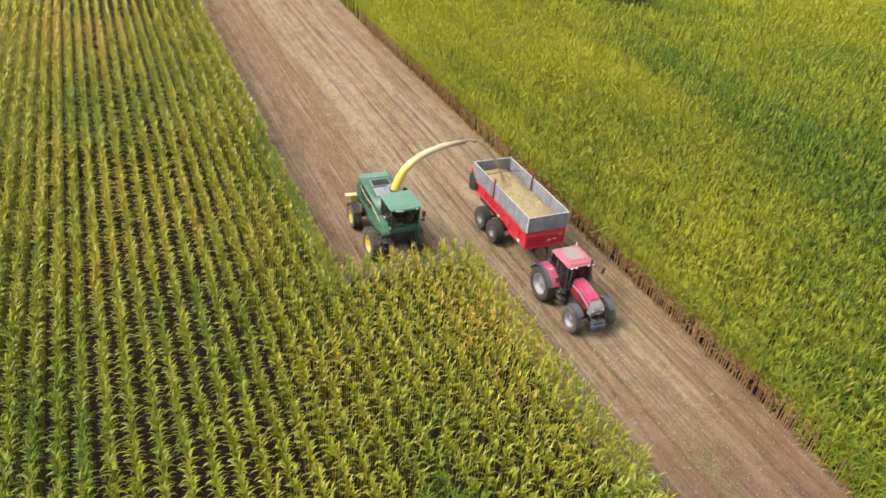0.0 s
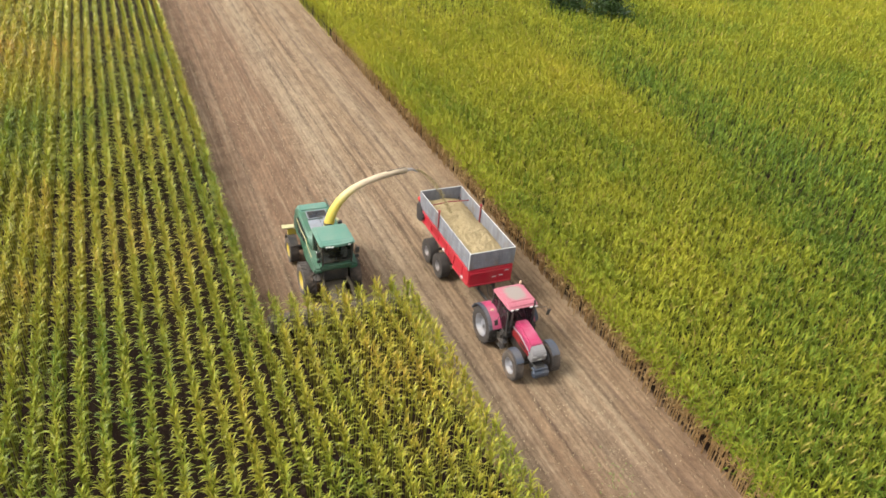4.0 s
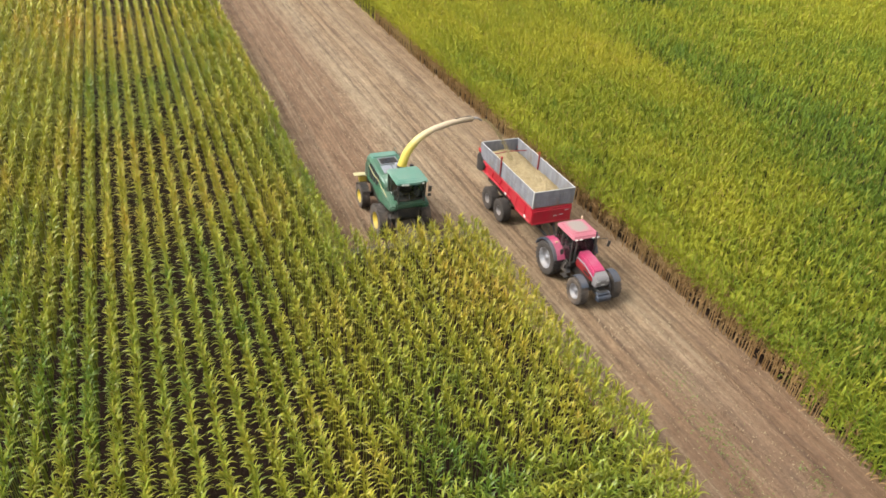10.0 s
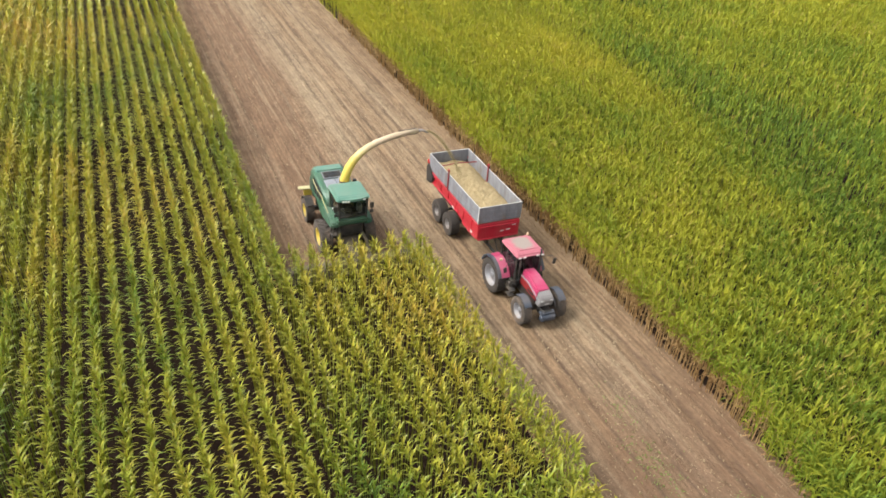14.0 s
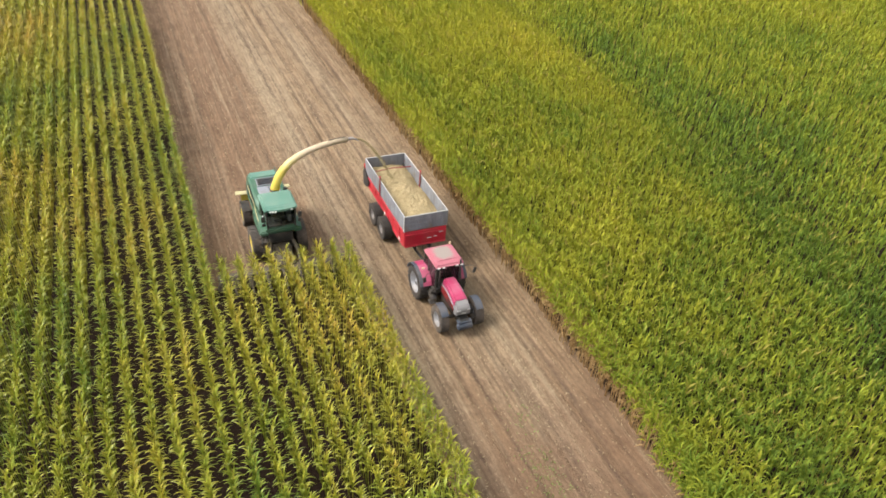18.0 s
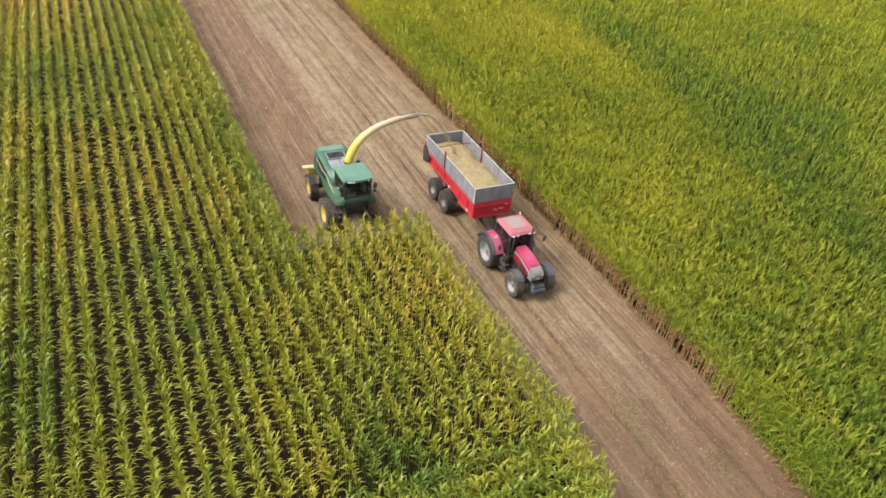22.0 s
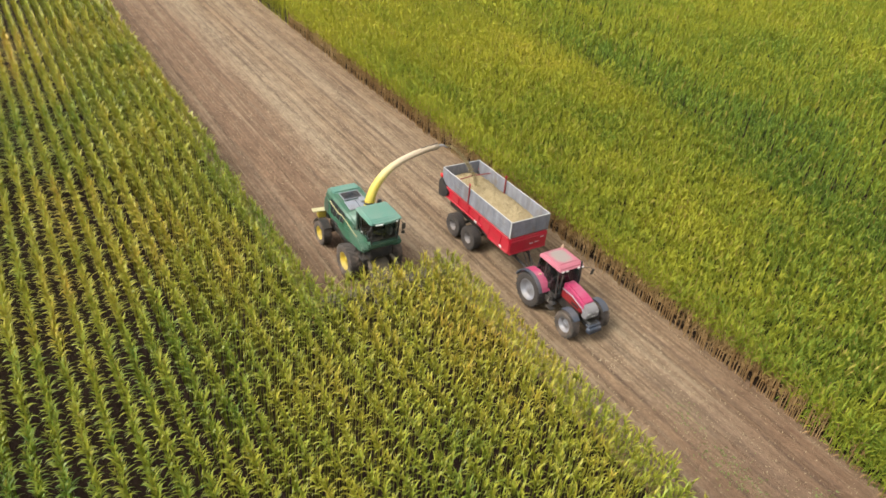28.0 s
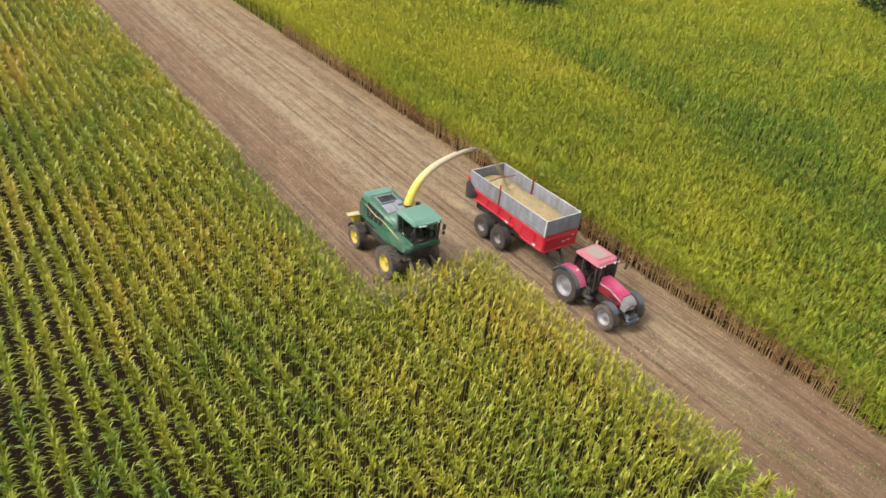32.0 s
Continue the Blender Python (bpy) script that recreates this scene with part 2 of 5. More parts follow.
    l.new(lines, rl.inputs["Fac"])
    a = mix(n, l, calc(n, l, "MULTIPLY", rl.outputs["Color"], 0.36), a, (0.072, 0.046, 0.031))
    rp = ramp(n, [(0.54, (0, 0, 0)), (0.63, (1, 1, 1))])
    l.new(lines, rp.inputs["Fac"])
    a = mix(n, l, calc(n, l, "MULTIPLY", rp.outputs["Color"], 0.45), a, (0.255, 0.20, 0.132))
    # darker edges of the wheel tracks
    rut = None
    for centre in (4.75, 5.35, 6.35, 6.98, 8.27, 8.92, 10.1, 10.55, -0.9, 2.35):
        b = band(fine, centre, 0.19)
        rut = b if rut is None else calc(n, l, "MAXIMUM", rut, b)
    worn = noise_at(n, l, at, 0.8, 5, (1, 0.16, 1), 0.7)
    rr = ramp(n, [(0.42, (0, 0, 0)), (0.62, (1, 1, 1))])
    l.new(calc(n, l, "ADD", calc(n, l, "MULTIPLY", crumb, 0.4), calc(n, l, "MULTIPLY", worn, 0.6)), rr.inputs["Fac"])
    a = mix(n, l, calc(n, l, "MULTIPLY", calc(n, l, "MULTIPLY", rut, rr.outputs["Color"]), 1.0, True), a, (0.070, 0.046, 0.032))
    rc = ramp(n, [(0.32, (0.52, 0.50, 0.49)), (0.66, (1.12, 1.12, 1.12))])
    l.new(clod, rc.inputs["Fac"])
    a = mix(n, l, 0.62, a, rc.outputs["Color"], "MULTIPLY")
    rg = ramp(n, [(0.60, (0, 0, 0)), (0.72, (1, 1, 1))])
    l.new(grit, rg.inputs["Fac"])
    a = mix(n, l, calc(n, l, "MULTIPLY", rg.outputs["Color"], 0.24), a, (0.282, 0.235, 0.15))
    # moist soil under the uncut maize, with the rows' shade painted into it
    shaded_soil = mix(n, l, clod, (0.0105, 0.006, 0.0038), (0.026, 0.0145, 0.0088))
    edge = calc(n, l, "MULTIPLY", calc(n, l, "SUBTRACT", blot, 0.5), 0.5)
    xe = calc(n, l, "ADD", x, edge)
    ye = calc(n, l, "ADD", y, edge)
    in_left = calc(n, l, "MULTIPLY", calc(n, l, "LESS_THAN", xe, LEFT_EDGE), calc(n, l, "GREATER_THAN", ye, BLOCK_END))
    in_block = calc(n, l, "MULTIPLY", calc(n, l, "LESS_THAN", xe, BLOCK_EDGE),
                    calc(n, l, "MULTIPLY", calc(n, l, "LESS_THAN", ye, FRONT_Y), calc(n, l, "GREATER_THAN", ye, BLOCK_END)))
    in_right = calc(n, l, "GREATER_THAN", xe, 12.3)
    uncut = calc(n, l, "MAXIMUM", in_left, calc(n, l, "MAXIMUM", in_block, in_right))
    a = mix(n, l, uncut, a, shaded_soil)
    # far off, beyond the sown rows, the land is green again
    far = calc(n, l, "MAXIMUM", calc(n, l, "GREATER_THAN", x, 104.0),
               calc(n, l, "MAXIMUM", calc(n, l, "GREATER_THAN", y, 84.0),
                    calc(n, l, "MAXIMUM", calc(n, l, "LESS_THAN", x, -46.0), calc(n, l, "LESS_THAN", y, -60.0))))
    g = mix(n, l, patch, (0.0428, 0.0673, 0.00771), (0.11, 0.116, 0.0121))
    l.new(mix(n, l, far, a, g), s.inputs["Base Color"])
    s.inputs["Roughness"].default_value = 0.95
    s.inputs["Specular IOR Level"].default_value = 0.15
    bump(n, l, s, calc(n, l, "ADD", calc(n, l, "ADD", clod, crumb), calc(n, l, "MULTIPLY", lines, 1.2)), 0.9, 0.07)
    return m


SOIL = make_soil()


def make_leaf(name, cols, dark_band=False, gloss=0.36, shine=0.2):
    """Maize leaf: every leaf differs a little, whole patches and rows of the crop are riper or greener."""
    m, n, l, s = nodes_of(name)
    geo = n.new("ShaderNodeNewGeometry")
    at, isl = geo.outputs["Position"], geo.outputs["Random Per Island"]
    patch = noise_at(n, l, at, 0.085, 3, (1, 0.8, 0))
    spot = noise_at(n, l, at, 0.55, 4, (1, 0.7, 0))
    f = calc(n, l, "ADD", calc(n, l, "MULTIPLY", patch, 1.0), calc(n, l, "MULTIPLY", spot, 0.8 if dark_band else 0.55))
    f = calc(n, l, "SUBTRACT", f, 0.49 if dark_band else 0.145)
    f = calc(n, l, "ADD", f, calc(n, l, "MULTIPLY", calc(n, l, "SUBTRACT", isl, 0.5), 0.34 if dark_band else 0.20))
    own = n.new("ShaderNodeObjectInfo").outputs["Random"]
    f = calc(n, l, "ADD", f, calc(n, l, "MULTIPLY", calc(n, l, "SUBTRACT", own, 0.5), 0.07 if dark_band else 0.10))
    sep = n.new("ShaderNodeSeparateXYZ")
    l.new(at, sep.inputs[0])
    # the headland end of the mixed field is less ripe, the far end brighter and yellower
    if dark_band:
        f = calc(n, l, "SUBTRACT", f, calc(n, l, "MULTIPLY", calc(n, l, "DIVIDE", calc(n, l, "SUBTRACT", -5.0, sep.outputs[1]), 12.0, True), 0.20))
    f = calc(n, l, "ADD", f, calc(n, l, "MULTIPLY", calc(n, l, "DIVIDE", calc(n, l, "SUBTRACT", sep.outputs[1], 4.0), 24.0, True), 0.23 if dark_band else 0.09))
    if dark_band:
        # a ripe strip along the track, then another, darker variety, then ripe again
        drill = noise_at(n, l, at, 0.30, 4, (1, 0.06, 0), 0.6)
        x = calc(n, l, "SUBTRACT", sep.outputs[0], calc(n, l, "MULTIPLY", sep.outputs[1], 0.20))
        x = calc(n, l, "ADD", x, calc(n, l, "MULTIPLY", calc(n, l, "SUBTRACT", spot, 0.5), 3.0))
        f = calc(n, l, "ADD", f, calc(n, l, "MULTIPLY", calc(n, l, "SUBTRACT", drill, 0.5), 0.8))
        rb = ramp(n, [(0.10, (0.535, 0.535, 0.535)), (0.19, (0.55, 0.55, 0.55)), (0.235, (0.56, 0.56, 0.56)), (0.262, (0.365, 0.365, 0.365)),
                      (0.32, (0.39, 0.39, 0.39)), (0.40, (0.46, 0.46, 0.46)), (0.52, (0.47, 0.47, 0.47)), (0.80, (0.49, 0.49, 0.49))])
        l.new(calc(n, l, "DIVIDE", x, 110.0), rb.inputs["Fac"])
        f = calc(n, l, "ADD", calc(n, l, "MULTIPLY", f, 0.62), calc(n, l, "SUBTRACT", rb.outputs["Color"], 0.27))
    r = ramp(n, cols)
    l.new(f, r.inputs["Fac"])
    l.new(r.outputs["Color"], s.inputs["Base Color"])
    s.inputs["Roughness"].default_value = gloss
    s.inputs["Specular IOR Level"].default_value = shine
    tr = n.new("ShaderNodeBsdfTranslucent")
    l.new(r.outputs["Color"], tr.inputs["Color"])
    mx = n.new("ShaderNodeMixShader")
    mx.inputs[0].default_value = 0.40 if dark_band else 0.25
    l.new(s.outputs[0], mx.inputs[1])
    l.new(tr.outputs[0], mx.inputs[2])
    l.new(mx.outputs[0], n["Material Output"].inputs["Surface"])
    return m


LEAF = make_leaf("maize_leaf", [(0.20, (0.044, 0.108, 0.019)), (0.40, (0.104, 0.170, 0.019)), (0.58, (0.214, 0.244, 0.023)),
                                (0.78, (0.330, 0.300, 0.031)), (0.98, (0.44, 0.285, 0.048))], gloss=0.42, shine=0.42)
LEAF_RIGHT = make_leaf("maize_leaf_mixed", [(0.14, (0.066, 0.124, 0.024)), (0.36, (0.142, 0.203, 0.024)), (0.58, (0.270, 0.288, 0.027)),
                                            (0.80, (0.370, 0.355, 0.034)), (1.0, (0.42, 0.355, 0.045))], True, 0.65, 0.15)
DRY = make_leaf("dry_maize_leaf", [(0.2, (0.15, 0.08, 0.03)), (0.5, (0.24, 0.14, 0.056)), (0.85, (0.36, 0.25, 0.12))], gloss=0.7)
TASSEL = make_leaf("maize_tassel", [(0.2, (0.19, 0.175, 0.028)), (0.6, (0.26, 0.22, 0.042)), (0.9, (0.30, 0.23, 0.058))], gloss=0.7)


def make_chop(name, dark, mid, pale):
    """Loose finely chopped maize: straw flecks, shaded hollows, greener clots."""
    m, n, l, s = nodes_of(name)
    at = n.new("ShaderNodeNewGeometry").outputs["Position"]
    fleck = noise_at(n, l, at, 26, 5, rough=0.75)
    clot = noise_at(n, l, at, 3.2, 5, rough=0.65)
    r = ramp(n, [(0.30, dark), (0.50, mid), (0.72, pale)])
    l.new(calc(n, l, "ADD", calc(n, l, "MULTIPLY", fleck, 0.65), calc(n, l, "MULTIPLY", clot, 0.35)), r.inputs["Fac"])
    l.new(r.outputs["Color"], s.inputs["Base Color"])
    s.inputs["Roughness"].default_value = 0.9
    s.inputs["Specular IOR Level"].default_value = 0.15
    bump(n, l, s, calc(n, l, "ADD", fleck, clot), 0.9, 0.05)
    return m


CHOP = make_chop("chopped_maize", (0.135, 0.10, 0.042), (0.27, 0.21, 0.115), (0.39, 0.32, 0.195))
CHOP_PALE = make_chop("pale_chopped_maize", (0.11, 0.085, 0.03), (0.34, 0.275, 0.145), (0.52, 0.44, 0.27))
HEADER = coated("crop_stained_header", (0.075, 0.06, 0.042), 0.8, metal=0.1, dust=0.8, dust_col=(0.125, 0.10, 0.06), wear=0.4)
TREE_LEAF = make_leaf("tree_leaf", [(0.2, (0.00792, 0.0198, 0.0066)), (0.5, (0.0165, 0.0363, 0.00924)), (0.9, (0.033, 0.0561, 0.0132))])
BARK = coated("bark", (0.0594, 0.0462, 0.033), 0.9, dust=0.3, wear=0.5)
STRAW = make_leaf("straw_litter", [(0.2, (0.198, 0.158, 0.0858)), (0.6, (0.277, 0.224, 0.132)), (0.9, (0.363, 0.31, 0.198))], gloss=0.8)
WEED = make_leaf("weed_leaf", [(0.2, (0.07, 0.115, 0.025)), (0.6, (0.12, 0.165, 0.04)), (0.9, (0.17, 0.19, 0.06))])


# ---- mesh helpers ----
def part(name, bm, material, parent=None, label="", at=(0, 0, 0), smooth=False):
    me = bpy.data.meshes.new(name)
    bmesh.ops.recalc_face_normals(bm, faces=bm.faces[:])
    bm.to_mesh(me)
    bm.free()
    me.materials.append(material)
    if smooth:
        me.shade_smooth()
    ob = new(name, me)
    ob.location = at
    ob.parent = parent
    if label:
        tagged(ob, label)
    return ob


def thing(name, m, label, category, group=""):
    ob = new(name)
    ob.matrix_world = m
    ob.empty_display_size = 0.3
    return tagged(ob, label, category, group)


def box(c, s, bevel=0.0, bm=None, rx=0, ry=0, rz=0, seg=1):
    bm = bm or bmesh.new()
    m = pose(*c, rx, ry, rz) @ Matrix.Diagonal((*s, 1))
    v = bmesh.ops.create_cube(bm, size=1, matrix=m)["verts"]
    if bevel:
        e = list({e for q in v for e in q.link_edges})
        bmesh.ops.bevel(bm, geom=e, offset=bevel, segments=seg, affect="EDGES", clamp_overlap=True)
    return bm


def prism(pts, x0, x1, bevel=0.0, bm=None, taper=1.0):
    """A side outline of (y, z), given depth from x0 to x1; taper narrows the upper points."""
    bm = bm or bmesh.new()
    mid, zs = (x0 + x1) / 2, [z for _, z in pts]
    lo, hi = min(zs), max(zs)

    def put(x, y, z):
        k = 1 + (taper - 1) * (z - lo) / (hi - lo)
        return bm.verts.new((mid + (x - mid) * k, y, z))
    a = [put(x0, y, z) for y, z in pts]
    b = [put(x1, y, z) for y, z in pts]
    f = [bm.faces.new(a), bm.faces.new(b[::-1])]
    for i in range(len(pts)):
        j = (i + 1) % len(pts)
        f.append(bm.faces.new((a[i], b[i], b[j], a[j])))
    if bevel:
        e = list({e for q in f for e in q.edges})
        bmesh.ops.bevel(bm, geom=e, offset=bevel, segments=2, affect="EDGES", clamp_overlap=True)
    return bm


def lathe(profile, n=28, c=(0, 0, 0), bm=None, axis="x"):
    """A profile of (radius, offset) turned round an axis."""
    bm = bm or bmesh.new()
    rings = []
    for k in range(n):
        a = 2 * math.pi * k / n
        ring = []
        for r, o in profile:
            p = (o, r * math.cos(a), r * math.sin(a)) if axis == "x" else (r * math.cos(a), r * math.sin(a), o)
            ring.append(bm.verts.new((p[0] + c[0], p[1] + c[1], p[2] + c[2])))
        rings.append(ring)
    for k in range(n):
        a, b = rings[k], rings[(k + 1) % n]
        for i in range(len(profile) - 1):
            bm.faces.new((a[i], a[i + 1], b[i + 1], b[i]))
    return bm


def tube(pts, radii, n=8, bm=None, flat=1.0):
    bm = bm or bmesh.new()
    rings = []
    for i, p in enumerate(pts):
        p = Vector(p)
        d = (Vector(pts[min(i + 1, len(pts) - 1)]) - Vector(pts[max(i - 1, 0)])).normalized()
        side = d.cross(Vector((0, 0, 1)))
        side = side.normalized() if side.length > 1e-3 else Vector((1, 0, 0))
        up = side.cross(d).normalized()
        r = radii[i] if isinstance(radii, (list, tuple)) else radii
        rings.append([bm.verts.new(p + side * r * math.cos(2 * math.pi * k / n) + up * r * flat * math.sin(2 * math.pi * k / n)) for k in range(n)])
    for a, b in zip(rings, rings[1:]):
        for k in range(n):
            bm.faces.new((a[k], a[(k + 1) % n], b[(k + 1) % n], b[k]))
    bm.faces.new(rings[0])
    bm.faces.new(rings[-1][::-1])
    return bm


def wheel(parent, at, radius, width, rim_mat, rim_r, lugs=20, outward=-1, deep=0.0, tread=1.0, rubber=None):
    """A lugged farm tyre on a dished rim with a hub; its axle lies along x."""
    w, r = width / 2, radius
    rim = lathe([(0.02, outward * w * 0.35), (rim_r * 0.35, outward * w * 0.35), (rim_r * 0.55, outward * (w * 0.25 - deep)), (rim_r * 0.86, outward * (w * 0.3 - deep)),
                 (rim_r * 0.93, outward * w * 0.82), (rim_r, outward * w * 0.86), (rim_r * 1.02, outward * w * 0.7), (rim_r * 1.0, -outward * w * 0.8), (0.05, -outward * w * 0.5)], 28)
    ob = part("wheel", rim, rim_mat, parent, at=at, smooth=True)
    bm = lathe([(rim_r * 0.98, -w * 0.8), (rim_r * 1.05, -w * 0.92), (r * 0.80, -w), (r * 0.92, -w * 0.93), (r * 0.955, -w * 0.7), (r * 0.965, 0),
                (r * 0.955, w * 0.7), (r * 0.92, w * 0.93), (r * 0.80, w), (rim_r * 1.05, w * 0.92), (rim_r * 0.98, w * 0.8)], 32)
    for k in range(lugs):
        for s in (-1, 1):
            a = 360 * (k + (0.5 if s > 0 else 0)) / lugs
            m = pose(0, 0, 0, a) @ pose(s * w * 0.5, 0, r * 0.965, 0, 0, s * 32) @ Matrix.Diagonal((w * 1.02, r * 0.065, r * 0.07 * tread, 1))
            bmesh.ops.create_cube(bm, size=1, matrix=m)
    part("tyre", bm, rubber or TYRE, ob)
    hub = lathe([(0.0, outward * w * 0.62), (rim_r * 0.2, outward * w * 0.6), (rim_r * 0.24, outward * w * 0.35)], 14)
    for k in range(8):
        a = 2 * math.pi * k / 8
        bmesh.ops.create_cube(hub, size=rim_r * 0.07, matrix=pose(outward * w * 0.37, rim_r * 0.3 * math.cos(a), rim_r * 0.3 * math.sin(a)))
    part("hub", hub, rim_mat, ob)
    return ob


def heap(x0, x1, y0, y1, z, rise, cell, seed, floor_z):
    """A loose heap in a box: an uneven top with skirts down to floor_z."""
    bm = bmesh.new()
    nx, ny = int((x1 - x0) / cell), int((y1 - y0) / cell)
    g = []
    for i in range(nx + 1):
        col = []
        for j in range(ny + 1):
            x, y = x0 + (x1 - x0) * i / nx, y0 + (y1 - y0) * j / ny
            u, v = abs(2 * i / nx - 1), abs(2 * j / ny - 1)
            h = z + rise * (1 - u ** 2.2) * (1 - 0.6 * v ** 3) + 0.12 * noise.noise((x * 1.1, y * 1.1, seed)) + 0.045 * noise.noise((x * 5, y * 5, seed)) + 0.03 * noise.noise((x * 13, y * 13, seed))
            col.append(bm.verts.new((x, y, h)))
        g.append(col)
    for i in range(nx):
        for j in range(ny):
            bm.faces.new((g[i][j], g[i + 1][j], g[i + 1][j + 1], g[i][j + 1]))
    rim = [g[i][0] for i in range(nx + 1)] + [g[nx][j] for j in range(1, ny + 1)] + [g[i][ny] for i in range(nx - 1, -1, -1)] + [g[0][j] for j in range(ny - 1, 0, -1)]
    low = [bm.verts.new((v.co.x, v.co.y, floor_z)) for v in rim]
    for k in range(len(rim)):
        q = (k + 1) % len(rim)
        bm.faces.new((rim[k], rim[q], low[q], low[k]))
    bm.faces.new(low[::-1])
    return bm


def flakes(points, size, rng, spread=1.0):
    """Loose chips or leaves: one small bent quad at each point."""
    n = len(points)
    a = rng.uniform(0, 2 * math.pi, n)
    t = rng.normal(0, 0.6 * spread, n)
    s = size * rng.uniform(0.6, 1.4, n)
    u = np.stack([np.cos(a) * np.cos(t), np.sin(a) * np.cos(t), np.sin(t)], 1) * s[:, None]
    b = rng.normal(0, 1, (n, 3))
    w = np.cross(u, b)
    w = w / (np.linalg.norm(w, axis=1)[:, None] + 1e-9) * (s * 0.38)[:, None]
    return np.concatenate([points - u, points + w * 0.9, points + u, points - w * 0.9], 1).reshape(-1, 3)


def quads_object(name, verts, materials, index=None, at=(0, 0, 0)):
    """One mesh of loose quads: every four points are a face."""
    verts = np.asarray(verts, np.float32)
    me = bpy.data.meshes.new(name)
    n = len(verts)
    me.vertices.add(n)
    me.vertices.foreach_set("co", (verts - np.array(at, np.float32)).ravel())
    me.loops.add(n)
    me.loops.foreach_set("vertex_index", np.arange(n, dtype=np.int32))
    me.polygons.add(n // 4)
    me.polygons.foreach_set("loop_start", np.arange(0, n, 4, dtype=np.int32))
    if index is not None:
        me.polygons.foreach_set("material_index", index.astype(np.int32))
    me.update(calc_edges=True)
    for m in materials:
        me.materials.append(m)
    ob = new(name, me)
    ob.location = at
    return ob


# ---- the ground: one sheet, harvested strip with wheel ruts between the two crops ----
def right_edge(y):
    return 12.15 - 0.005 * max(0.0, -12.0 - y) ** 2


def ground_height(x, y):
    if not (-6 < x < 15 and -46 < y < 90):
        return 0.0
    h = 0.018 * noise.noise((x * 0.9, y * 0.5, 3)) + 0.016 * noise.noise((x * 3.1, y * 0.7, 8))
    h += 0.012 * math.cos(2 * math.pi * (x + 3.4) / ROW)
    for rut, deep in ((6.5, 0.05), (8.7, 0.05), (4.9, 0.025), (10.4, 0.03), (-0.8, 0.03), (2.3, 0.03)):
        wob = rut + 0.12 * math.sin(y * 0.11 + rut)
        h -= deep * math.exp(-((x - wob) / 0.22) ** 2)
    return h - 0.03


def build_ground():
    xs = [-3000, -700, -200, -60, -30, -12, -6] + [-5.8 + 0.2 * i for i in range(104)] + [15.2, 20, 40, 90, 200, 700, 3000]
    ys = [-3000, -700, -200, -80] + [-46 + 0.6 * i for i in range(228)] + [100, 200, 700, 3000]
    bm = bmesh.new()
    g = [[bm.verts.new((x, y, ground_height(x, y))) for y in ys] for x in xs]
    for i in range(len(xs) - 1):
        for j in range(len(ys) - 1):
            bm.faces.new((g[i][j], g[i + 1][j], g[i + 1][j + 1], g[i][j + 1]))
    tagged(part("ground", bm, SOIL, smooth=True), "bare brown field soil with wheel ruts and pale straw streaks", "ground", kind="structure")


build_ground()


# ---- the green forage harvester ----
def flank_x(z):
    """Half the width of the harvester's body at a height: its sides lean in."""
    return 0.98 - 0.075 * (z - 1.35)


def flank_panel(pts, side, proud, sunk=0.05):
    """A plate of (y, z) corners laid on the leaning side of the body."""
    bm = bmesh.new()
    a = [bm.verts.new((side * (flank_x(z) - sunk), y, z)) for y, z in pts]
    b = [bm.verts.new((side * (flank_x(z) + proud), y, z)) for y, z in pts]
    bm.faces.new(a)
    bm.faces.new(b[::-1])
    for k in range(len(pts)):
        n = (k + 1) % len(pts)
        bm.faces.new((a[k], b[k], b[n], a[n]))
    bmesh.ops.recalc_face_normals(bm, faces=bm.faces)
    return bm


